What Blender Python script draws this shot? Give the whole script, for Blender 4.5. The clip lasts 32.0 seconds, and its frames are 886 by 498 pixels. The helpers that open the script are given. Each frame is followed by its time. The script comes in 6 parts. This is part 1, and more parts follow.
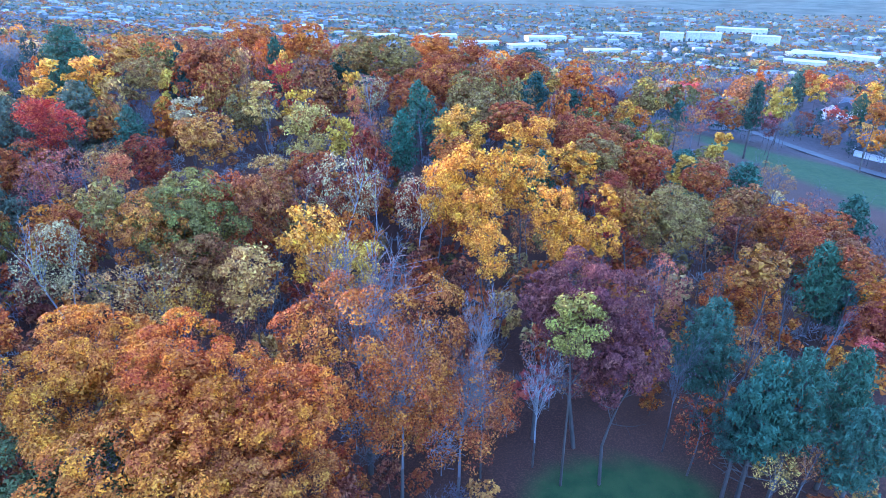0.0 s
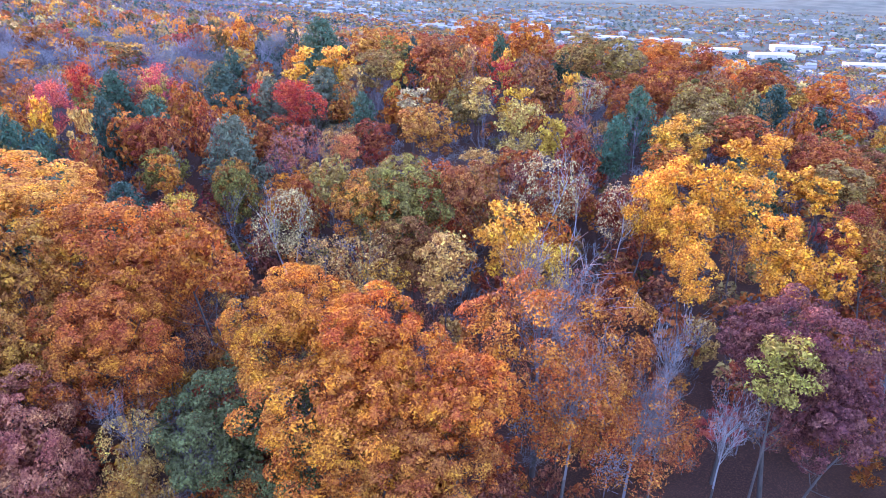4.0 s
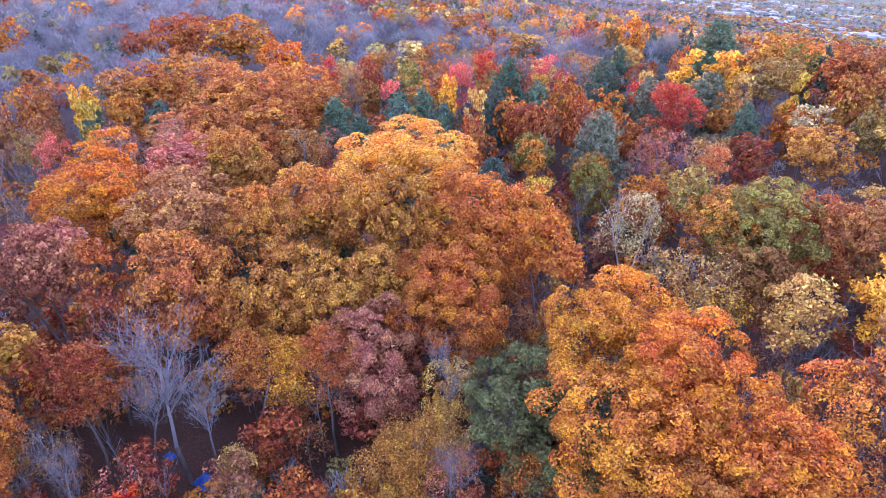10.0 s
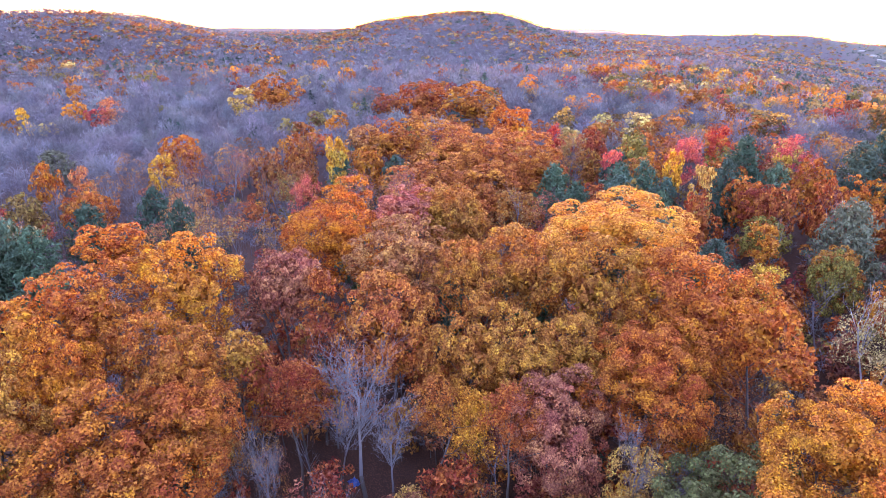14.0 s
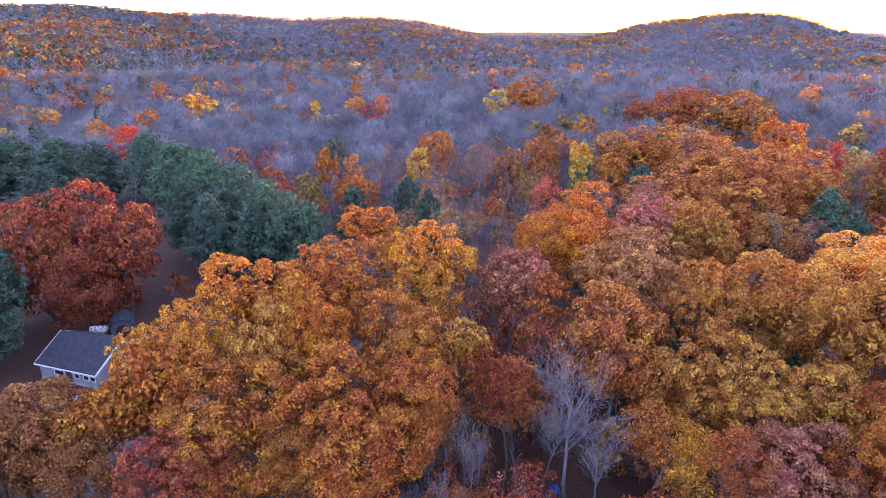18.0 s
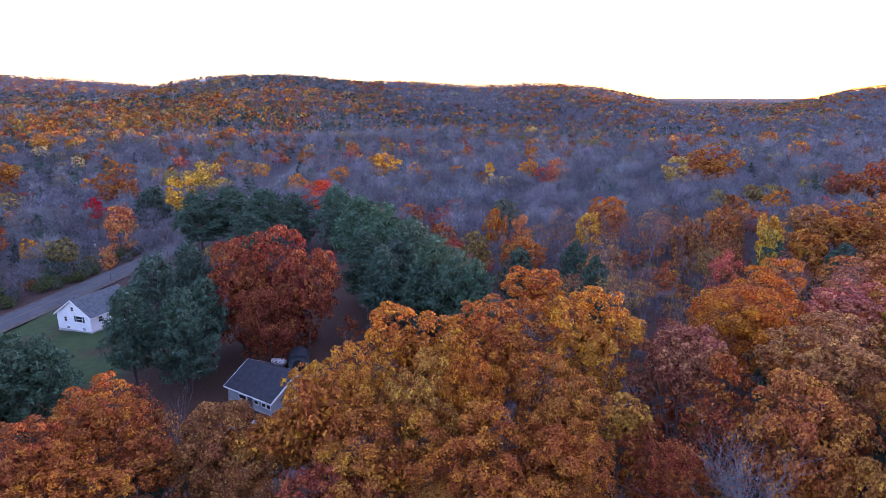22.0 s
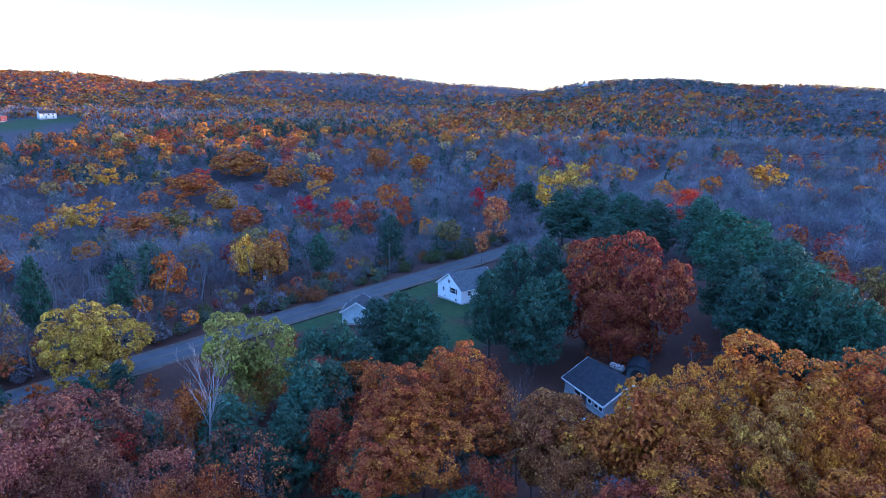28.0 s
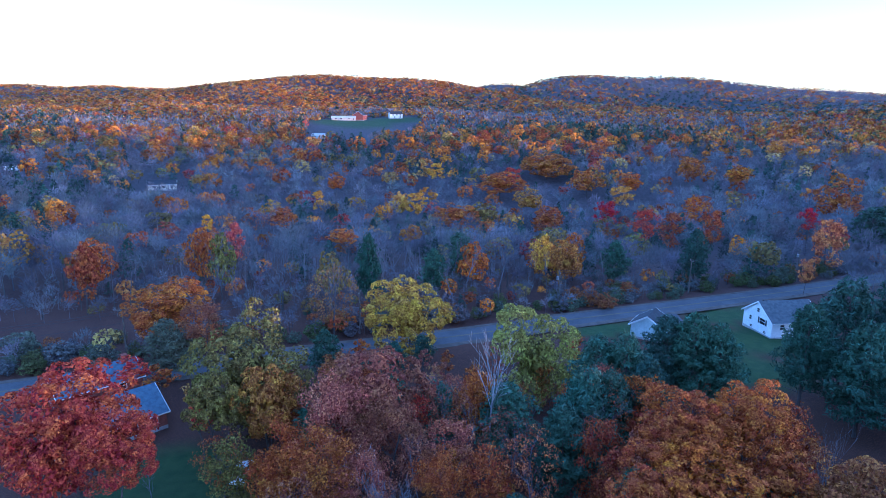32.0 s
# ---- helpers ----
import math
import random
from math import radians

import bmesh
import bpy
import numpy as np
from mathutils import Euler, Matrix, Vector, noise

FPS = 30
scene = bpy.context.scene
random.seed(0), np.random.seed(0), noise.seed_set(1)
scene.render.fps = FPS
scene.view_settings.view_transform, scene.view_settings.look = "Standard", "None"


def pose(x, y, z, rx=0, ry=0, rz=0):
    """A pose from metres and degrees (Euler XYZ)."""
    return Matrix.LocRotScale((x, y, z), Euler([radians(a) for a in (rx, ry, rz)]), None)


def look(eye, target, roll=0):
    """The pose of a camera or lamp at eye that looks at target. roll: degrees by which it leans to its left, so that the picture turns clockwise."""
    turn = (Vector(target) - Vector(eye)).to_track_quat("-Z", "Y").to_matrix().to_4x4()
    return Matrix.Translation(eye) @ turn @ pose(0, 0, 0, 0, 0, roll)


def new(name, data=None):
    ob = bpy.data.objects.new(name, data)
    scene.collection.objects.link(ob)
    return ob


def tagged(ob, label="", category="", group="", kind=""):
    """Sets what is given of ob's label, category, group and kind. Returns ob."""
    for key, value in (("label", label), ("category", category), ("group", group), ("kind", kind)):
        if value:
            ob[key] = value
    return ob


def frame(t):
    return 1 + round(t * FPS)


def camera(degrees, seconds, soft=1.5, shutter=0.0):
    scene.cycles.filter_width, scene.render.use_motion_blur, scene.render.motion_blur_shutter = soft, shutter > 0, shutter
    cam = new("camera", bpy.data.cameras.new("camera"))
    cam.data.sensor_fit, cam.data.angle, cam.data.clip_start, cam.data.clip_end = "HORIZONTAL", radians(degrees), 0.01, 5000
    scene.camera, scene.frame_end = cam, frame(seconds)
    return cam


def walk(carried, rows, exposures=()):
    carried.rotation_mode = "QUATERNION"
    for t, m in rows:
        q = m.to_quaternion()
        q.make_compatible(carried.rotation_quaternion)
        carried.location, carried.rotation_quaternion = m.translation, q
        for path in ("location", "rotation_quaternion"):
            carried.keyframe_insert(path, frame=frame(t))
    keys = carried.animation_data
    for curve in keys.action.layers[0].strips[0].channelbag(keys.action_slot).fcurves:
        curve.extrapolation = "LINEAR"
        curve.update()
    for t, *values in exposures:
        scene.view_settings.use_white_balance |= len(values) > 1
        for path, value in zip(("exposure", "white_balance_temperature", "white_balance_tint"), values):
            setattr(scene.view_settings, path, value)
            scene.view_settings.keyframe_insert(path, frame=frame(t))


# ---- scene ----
cam = camera(71.2, 32.0, soft=0.35)

EYE = 45.0

PATH = [
    (0.0, pose(0, 0, EYE, 64.54, -0.74, -1.21)),
    (0.5, pose(0, 0, EYE, 64.52, -0.73, 1.24)),
    (1.0, pose(0, 0, EYE, 64.47, -0.76, 3.77)),
    (1.5, pose(0, 0, EYE, 64.46, -0.78, 6.39)),
    (2.0, pose(0, 0, EYE, 64.42, -0.77, 9.12)),
    (2.5, pose(0, 0, EYE, 64.39, -0.71, 11.66)),
    (3.0, pose(0, 0, EYE, 64.35, -0.75, 13.98)),
    (3.5, pose(0, 0, EYE, 64.34, -0.70, 16.15)),
    (5.5, pose(0, 0, EYE, 64.24, -0.57, 26.63)),
    (6.0, pose(0, 0, EYE, 64.21, -0.42, 29.56)),
    (6.5, pose(0, 0, EYE, 64.16, -0.15, 32.54)),
    (7.0, pose(0, 0, EYE, 64.15, -0.20, 35.59)),
    (7.5, pose(0, 0, EYE, 64.17, -0.15, 38.52)),
    (8.0, pose(0, 0, EYE, 64.17, -0.13, 41.13)),
    (8.5, pose(0, 0, EYE, 64.17, -0.06, 43.75)),
    (9.0, pose(0, 0, EYE, 64.10, 0.05, 46.47)),
    (9.5, pose(0, 0, EYE, 64.06, -0.05, 49.22)),
    (10.0, pose(0, 0, EYE, 64.02, 0.03, 52.03)),
    (10.5, pose(0, 0, EYE, 64.02, 0.05, 55.14)),
    (11.0, pose(0, 0, EYE, 64.05, 0.08, 58.50)),
    (11.5, pose(0, 0, EYE, 64.07, 0.08, 61.09)),
    (12.0, pose(0, 0, EYE, 64.18, 0.12, 63.22)),
    (12.5, pose(0, 0, EYE, 64.84, 0.15, 65.35)),
    (13.0, pose(0, 0, EYE, 66.98, 0.15, 67.49)),
    (13.5, pose(0, 0, EYE, 69.83, 0.13, 69.59)),
    (14.0, pose(0, 0, EYE, 69.93, 0.16, 72.25)),
    (14.5, pose(0, 0, EYE, 69.98, 0.35, 75.62)),
    (16.5, pose(0, 0, EYE, 70.23, 0.30, 87.14)),
    (17.0, pose(0, 0, EYE, 70.28, 0.31, 90.03)),
    (17.5, pose(0, 0, EYE, 70.30, 0.31, 92.46)),
    (18.0, pose(0, 0, EYE, 70.37, 0.44, 94.66)),
    (18.5, pose(0, 0, EYE, 70.60, 0.50, 96.68)),
    (19.0, pose(0, 0, EYE, 71.73, 0.44, 98.66)),
    (19.5, pose(0, 0, EYE, 73.09, 0.49, 100.60)),
    (20.0, pose(0, 0, EYE, 74.30, 0.54, 102.54)),
    (20.5, pose(0, 0, EYE, 75.20, 0.57, 104.43)),
    (21.0, pose(0, 0, EYE, 75.92, 0.56, 106.27)),
    (21.5, pose(0, 0, EYE, 76.09, 0.45, 108.20)),
    (22.0, pose(0, 0, EYE, 76.14, 0.47, 110.42)),
    (22.5, pose(0, 0, EYE, 76.20, 0.43, 112.64)),
    (23.0, pose(0, 0, EYE, 76.26, 0.40, 114.80)),
    (23.5, pose(0, 0, EYE, 76.28, 0.41, 117.14)),
    (24.0, pose(0, 0, EYE, 76.34, 0.36, 119.69)),
    (24.5, pose(0, 0, EYE, 76.38, 0.30, 122.22)),
    (25.0, pose(0, 0, EYE, 76.44, 0.28, 124.77)),
    (25.5, pose(0, 0, EYE, 76.47, 0.24, 127.64)),
    (27.5, pose(0, 0, EYE, 76.60, 0.03, 139.67)),
    (28.0, pose(0, 0, EYE, 76.64, -0.03, 143.47)),
    (28.5, pose(0, 0, EYE, 76.69, -0.19, 147.59)),
    (29.0, pose(0, 0, EYE, 76.73, -0.26, 152.03)),
    (29.5, pose(0, 0, EYE, 76.75, -0.34, 155.97)),
    (30.0, pose(0, 0, EYE, 76.81, -0.43, 159.56)),
    (30.5, pose(0, 0, EYE, 76.86, -0.50, 162.48)),
    (31.0, pose(0, 0, EYE, 76.87, -0.58, 165.63)),
    (31.5, pose(0, 0, EYE, 76.88, -0.67, 168.58)),
    (32.0, pose(0, 0, EYE, 76.87, -0.68, 171.23)),
]

EXPOSURES = [(0.0, 0.9, 4480, 23), (2.0, 0.99, 5300, 38), (3.0, 1.02, 5600, 43), (6.0, 1.05, 5700, 46), (9.0, 1.18, 6250, 52), (14.5, 1.04, 6650, 53), (17.0, 0.8, 6500, 51), (19.0, 0.56, 6300, 49), (20.5, 0.2, 6200, 48), (22.5, -0.1, 6100, 48), (25.0, -0.36, 4900, 29), (28.0, -0.3, 4450, 23), (32.0, -0.26, 4300, 21)]
walk(cam, PATH, EXPOSURES)

# ---------------------------------------------------------------- light
SUN_AZ, SUN_EL = 60.5, 1.4
world = bpy.data.worlds.new("sky")
scene.world = world
world.use_nodes = True
sky = world.node_tree.nodes.new("ShaderNodeTexSky")
sky.sky_type = "NISHITA"
sky.sun_disc = False
sky.sun_elevation = radians(SUN_EL)
sky.sun_rotation = radians(-SUN_AZ)
sky.altitude = 200
sky.air_density, sky.dust_density, sky.ozone_density = 0.9, 0.8, 2.2
back = world.node_tree.nodes["Background"]
back.inputs["Strength"].default_value = 2.2
# thin high haze over the whole sky
veil = world.node_tree.nodes.new("ShaderNodeMix")
veil.data_type, veil.blend_type = "RGBA", "ADD"
veil.inputs[0].default_value = 1.0
veil.inputs[7].default_value = (0.20, 0.215, 0.25, 1)
world.node_tree.links.new(sky.outputs[0], veil.inputs[6])
world.node_tree.links.new(veil.outputs[2], back.inputs["Color"])

sun = new("sun", bpy.data.lights.new("sun", "SUN"))
sun.data.energy, sun.data.angle, sun.data.color = 8.0, radians(0.6), (1.0, 0.50, 0.22)
sun.matrix_basis = look((0, 0, 0), (math.sin(radians(SUN_AZ)) * math.cos(radians(SUN_EL)), -math.cos(radians(SUN_AZ)) * math.cos(radians(SUN_EL)), -math.sin(radians(SUN_EL))))


# ---------------------------------------------------------------- materials
def material(name):
    m = bpy.data.materials.new(name)
    m.use_nodes = True
    t = m.node_tree
    t.nodes.clear()
    return m, t.nodes, t.links, t.nodes.new("ShaderNodeOutputMaterial")


def noise_node(n, l, scale, detail=4.0, coords="Object"):
    tc = n.new("ShaderNodeTexCoord")
    no = n.new("ShaderNodeTexNoise")
    no.inputs["Scale"].default_value, no.inputs["Detail"].default_value = scale, detail
    l.new(tc.outputs[coords], no.inputs["Vector"])
    return no


def mixed(n, l, fac, a, b, mode="MIX"):
    """A colour mix; a and b are sockets or colours, fac a socket or a number."""
    mx = n.new("ShaderNodeMix")
    mx.data_type, mx.blend_type = "RGBA", mode
    for sock, v in ((mx.inputs[0], fac), (mx.inputs[6], a), (mx.inputs[7], b)):
        if isinstance(v, bpy.types.NodeSocket):
            l.new(v, sock)
        elif isinstance(v, tuple):
            sock.default_value = (*v[:3], 1)
        else:
            sock.default_value = v
    return mx.outputs[2]


def ramp(n, l, sock, lo, hi, a=0.0, b=1.0):
    r = n.new("ShaderNodeMapRange")
    r.inputs[1].default_value, r.inputs[2].default_value, r.inputs[3].default_value, r.inputs[4].default_value = lo, hi, a, b
    l.new(sock, r.inputs[0])
    return r.outputs[0]


def leaf_material(name, attribute="", shine=0.1, glow=0.2, spread=0.45):
    """Leaves: the tree's own colour, varied leaf by leaf and branch by branch, thin enough to let some light through."""
    m, n, l, out = material(name)
    if attribute:
        at = n.new("ShaderNodeAttribute")
        at.attribute_name = attribute
        col = at.outputs["Color"]
    else:
        col = n.new("ShaderNodeObjectInfo").outputs["Color"]
    geo = n.new("ShaderNodeNewGeometry")
    hsv = n.new("ShaderNodeHueSaturation")
    l.new(col, hsv.inputs["Color"])
    l.new(ramp(n, l, geo.outputs["Random Per Island"], 0, 1, 1 - spread, 1 + spread), hsv.inputs["Value"])
    big = noise_node(n, l, 2.2 if not attribute else 0.05, 2.0)
    own = n.new("ShaderNodeMath")
    own.operation = "ADD"
    l.new(ramp(n, l, big.outputs["Fac"], 0.3, 0.7, -0.013, 0.016), own.inputs[0])
    l.new(ramp(n, l, geo.outputs["Random Per Island"], 0, 1, 0.488, 0.514), own.inputs[1])
    l.new(own.outputs[0], hsv.inputs["Hue"])
    # sprays that have turned further: brighter and yellower
    turned = n.new("ShaderNodeHueSaturation")
    turned.inputs["Hue"].default_value, turned.inputs["Saturation"].default_value, turned.inputs["Value"].default_value = 0.507, 1.03, 1.5
    l.new(hsv.outputs[0], turned.inputs["Color"])
    clump = noise_node(n, l, 4.5 if not attribute else 0.11, 3.0)
    tone = mixed(n, l, ramp(n, l, clump.outputs["Fac"], 0.47, 0.62), hsv.outputs[0], turned.outputs[0])
    d = n.new("ShaderNodeBsdfPrincipled")
    d.inputs["Roughness"].default_value = 0.65
    d.inputs["Specular IOR Level"].default_value = shine
    tr = n.new("ShaderNodeBsdfTranslucent")
    l.new(tone, d.inputs["Base Color"])
    l.new(tone, tr.inputs["Color"])
    mx = n.new("ShaderNodeMixShader")
    mx.inputs[0].default_value = glow
    l.new(d.outputs[0], mx.inputs[1])
    l.new(tr.outputs[0], mx.inputs[2])
    l.new(mx.outputs[0], out.inputs[0])
    return m


def plain(name, a, b, scale, rough=0.8, metal=0.0, bump=0.0, bump_scale=0.0, coords="Object", shine=0.4):
    """A surface whose colour wanders between a and b at two scales, with fine relief."""
    m, n, l, out = material(name)
    big, fine = noise_node(n, l, scale, 5.0, coords), noise_node(n, l, scale * 9, 3.0, coords)
    c = mixed(n, l, ramp(n, l, big.outputs["Fac"], 0.35, 0.65), a, b)
    c = mixed(n, l, 0.35, c, ramp(n, l, fine.outputs["Fac"], 0.3, 0.7, 0.35, 1.25), "MULTIPLY")
    d = n.new("ShaderNodeBsdfPrincipled")
    d.inputs["Roughness"].default_value, d.inputs["Metallic"].default_value = rough, metal
    d.inputs["Specular IOR Level"].default_value = shine
    l.new(c, d.inputs["Base Color"])
    if bump:
        bn = noise_node(n, l, bump_scale or scale * 20, 3.0, coords)
        bp = n.new("ShaderNodeBump")
        bp.inputs["Strength"].default_value, bp.inputs["Distance"].default_value = bump, 0.05
        l.new(bn.outputs["Fac"], bp.inputs["Height"])
        l.new(bp.outputs[0], d.inputs["Normal"])
    l.new(d.outputs[0], out.inputs[0])
    return m


LEAF = leaf_material("leaves", glow=0.14, spread=0.55)
NEEDLE = leaf_material("needles", shine=0.12, glow=0.12, spread=0.35)
FAR_LEAF = leaf_material("far_leaves", "tint", shine=0.08, glow=0.18, spread=0.3)
FAR_TWIG = leaf_material("far_twigs", "tint", shine=0.08, glow=0.1, spread=0.14)
BARK = plain("bark", (0.065, 0.056, 0.052), (0.13, 0.115, 0.108), 1.5, 0.9, bump=0.6, bump_scale=9)
PALE_BARK = plain("pale_bark", (0.22, 0.22, 0.22), (0.36, 0.355, 0.35), 1.2, 0.8, bump=0.3, bump_scale=8)
TWIG = leaf_material("twigs", shine=0.1, glow=0.05, spread=0.25)

# ---------------------------------------------------------------- terrain
def ease(a, b, v):
    u = np.clip((v - a) / (b - a), 0, 1)
    return u * u * (3 - 2 * u)


def bell(x, y, cx, cy, sx, sy):
    return np.exp(-((x - cx) / sx) ** 2 - ((y - cy) / sy) ** 2)


# bearing, distance, half width across, half width along, height
HILLS = [
    (44, 2600, 500, 520, 85), (54, 2300, 400, 420, -35), (67, 1350, 150, 230, 27), (72, 1500, 190, 260, 56), (78, 1500, 70, 200, 12),
    (85, 3600, 600, 500, -11), (99, 1250, 190, 300, 33), (112, 1200, 200, 300, 29), (124, 1250, 190, 300, 40), (131, 1300, 140, 240, 26),
    (138, 1900, 300, 400, 52), (150, 1700, 220, 300, 68), (160, 1650, 190, 300, 74), (166, 2300, 250, 350, 87), (172, 1350, 190, 240, 43),
    (185, 1400, 290, 280, 60), (197, 2000, 420, 400, 46), (215, 2200, 420, 420, 52), (30, 3600, 600, 500, 129), (8, 4300, 700, 500, 5), (-20, 4300, 700, 500, 17)]


def terrain(x, y):
    """Height of the ground: a wooded plateau that falls to a wide valley, a stream hollow and hills all round."""
    x, y = np.asarray(x, float), np.asarray(y, float)
    r, az = np.hypot(x, y), np.degrees(np.arctan2(-x, y)) % 360
    z = -135 * (1 - np.exp(-(np.maximum(0.5 * x + 0.866 * y - 90, 0) / 700) ** 1.25))
    z = z - 18 * bell(x, y, -80, -310, 190, 120)
    z = z + ease(60, 120, az) * (1 - ease(200, 250, az)) * 28 * ease(420, 1000, r)
    z = z + 9 * bell(x, y, -80, -700, 500, 200)
    z = z + 15 * bell(x, y, -15, 215, 120, 90) + 8 * bell(x, y, -330, 110, 160, 140) + 18 * bell(x, y, 230, 355, 85, 85)
    z = z - 30 * ease(56, 72, az) * (1 - ease(112, 128, az)) * np.exp(-((r - 850) / 190) ** 2)
    # folds of the far slopes
    z = z + ease(330, 620, r) * (3.5 * np.sin(x * 0.011 + 2.2 * np.sin(y * 0.006)) * np.sin(y * 0.016 + 1.0) + 2.0 * np.sin(x * 0.027 + y * 0.019 + 0.7))
    for b, d, wa, wr, h in HILLS:
        c, s = math.cos(radians(b)), math.sin(radians(b))
        z = z + h * np.exp(-((-x * s + y * c - d) / wr) ** 2 - ((-x * c - y * s) / wa) ** 2)
    return z


def ground_z(x, y):
    return float(terrain(x, y))


def mesh_from(name, verts, faces, smooth=False):
    """A mesh from arrays: verts (n, 3), faces (m, 3 or 4)."""
    me = bpy.data.meshes.new(name)
    verts, faces = np.asarray(verts, np.float32), np.asarray(faces, np.int32)
    k = faces.shape[1]
    me.vertices.add(len(verts))
    me.vertices.foreach_set("co", verts.ravel())
    me.loops.add(faces.size)
    me.loops.foreach_set("vertex_index", faces.ravel())
    me.polygons.add(len(faces))
    me.polygons.foreach_set("loop_start", np.arange(0, faces.size, k, dtype=np.int32))
    me.update(calc_edges=True)
    me.polygons.foreach_set("use_smooth", np.full(len(faces), smooth))
    return me


def thing(name, data=None, mats=(), label="", category="", group="", kind="", at=None):
    ob = new(name, data)
    for m in mats:
        if data is not None and m.name not in [q.name for q in data.materials if q]:
            data.materials.append(m)
    if at is not None:
        ob.matrix_basis = at
    return tagged(ob, label, category, group, kind)


def part(name, data, mat, parent, label="", m=None):
    """One mesh object under a thing or a part. data: a bmesh or a mesh."""
    if isinstance(data, bmesh.types.BMesh):
        me = bpy.data.meshes.new(name)
        data.to_mesh(me)
        data.free()
        data = me
    if mat is not None and not data.materials:
        data.materials.append(mat)
    ob = new(name, data)
    ob.parent = parent
    if m is not None:
        ob.matrix_basis = m
    return tagged(ob, label)


# clearings: middle, half sizes, turn in degrees
LAWNS = [(18, 40.5, 9, 5, 0), (-85, -124, 10, 6, 20), (-55, -118, 9, 5, 15), (-71, -92, 10, 7, 0), (-80, -107, 12, 8, 0), (22, -72, 9, 8, 0), (-8, -706, 46, 42, 0), (-56, -738, 30, 30, 0)]
LAWNS += [(103, 163, 44, 13, -78), (121, 150, 38, 14, -72), (97, 178, 18, 9, -60)]


def in_ellipse(x, y, cx, cy, a, b, turn=0.0):
    c, s = math.cos(radians(turn)), math.sin(radians(turn))
    u, v = (x - cx) * c + (y - cy) * s, -(x - cx) * s + (y - cy) * c
    return np.hypot(u / a, v / b)


def build_ground():
    rings = np.concatenate([np.linspace(0.5, 60, 34), np.geomspace(62, 4900, 150)])
    turns = np.radians(np.linspace(0, 360, 401)[:-1])
    R, T = np.meshgrid(rings, turns, indexing="ij")
    X, Y = -R * np.sin(T), R * np.cos(T)
    Z = terrain(X, Y) + 0.25 * np.sin(X * 0.21) * np.cos(Y * 0.17) * np.minimum(R / 40, 1)
    n, k = R.shape
    i = np.arange(n * k).reshape(n, k)
    a, b, c, d = i[:-1], np.roll(i, -1, 1)[:-1], np.roll(i, -1, 1)[1:], i[1:]
    me = mesh_from("ground", np.stack([X, Y, Z], -1).reshape(-1, 3), np.stack([a, d, c, b], -1).reshape(-1, 4), True)
    grass = np.zeros(n * k)
    for cx, cy, wa, wb, turn in LAWNS:
        e = in_ellipse(X.ravel(), Y.ravel(), cx, cy, wa, wb, turn)
        grass = np.maximum(grass, np.clip((1.15 - e) / 0.3, 0, 1))
    wild = ease(120, 300, R.ravel())
    town = ease(650, 1000, (0.5 * X + 0.866 * Y).ravel())
    for key, v in (("grass", grass), ("town", town), ("wild", wild)):
        me.attributes.new(key, "FLOAT", "POINT").data.foreach_set("value", v.astype(np.float32))
    m, nn, l, out = material("forest_floor")
    big, mid, fine = noise_node(nn, l, 0.06), noise_node(nn, l, 0.6), noise_node(nn, l, 6.0)
    litter = mixed(nn, l, ramp(nn, l, big.outputs["Fac"], 0.35, 0.65), (0.042, 0.022, 0.018), (0.068, 0.036, 0.026))
    litter = mixed(nn, l, ramp(nn, l, fine.outputs["Fac"], 0.45, 0.75), litter, (0.12, 0.058, 0.034))
    scrub = mixed(nn, l, ramp(nn, l, mid.outputs["Fac"], 0.35, 0.65), (0.05, 0.045, 0.05), (0.085, 0.074, 0.078))
    wa = nn.new("ShaderNodeAttribute")
    wa.attribute_name = "wild"
    litter = mixed(nn, l, wa.outputs["Fac"], litter, scrub)
    turf = mixed(nn, l, ramp(nn, l, mid.outputs["Fac"], 0.35, 0.65), (0.027, 0.056, 0.019), (0.045, 0.076, 0.024))
    turf = mixed(nn, l, ramp(nn, l, fine.outputs["Fac"], 0.6, 0.8), turf, (0.07, 0.06, 0.03))
    plain_land = mixed(nn, l, ramp(nn, l, noise_node(nn, l, 0.012).outputs["Fac"], 0.4, 0.6), (0.075, 0.082, 0.055), (0.12, 0.125, 0.085))
    ga, ta = nn.new("ShaderNodeAttribute"), nn.new("ShaderNodeAttribute")
    ga.attribute_name, ta.attribute_name = "grass", "town"
    c = mixed(nn, l, ta.outputs["Fac"], litter, plain_land)
    c = mixed(nn, l, ga.outputs["Fac"], c, turf)
    d = nn.new("ShaderNodeBsdfPrincipled")
    d.inputs["Roughness"].default_value, d.inputs["Specular IOR Level"].default_value = 0.95, 0.2
    l.new(c, d.inputs["Base Color"])
    bp = nn.new("ShaderNodeBump")
    bp.inputs["Strength"].default_value, bp.inputs["Distance"].default_value = 0.7, 0.1
    l.new(fine.outputs["Fac"], bp.inputs["Height"])
    l.new(bp.outputs[0], d.inputs["Normal"])
    l.new(d.outputs[0], out.inputs[0])
    thing("ground", me, [m], "leaf-strewn forest floor with mown lawns, falling to a wide valley", "ground", kind="structure")


build_ground()

# ---------------------------------------------------------------- tree meshes
rng = np.random.default_rng(7)


def unit(v):
    return v / np.maximum(np.linalg.norm(v, axis=-1, keepdims=True), 1e-9)


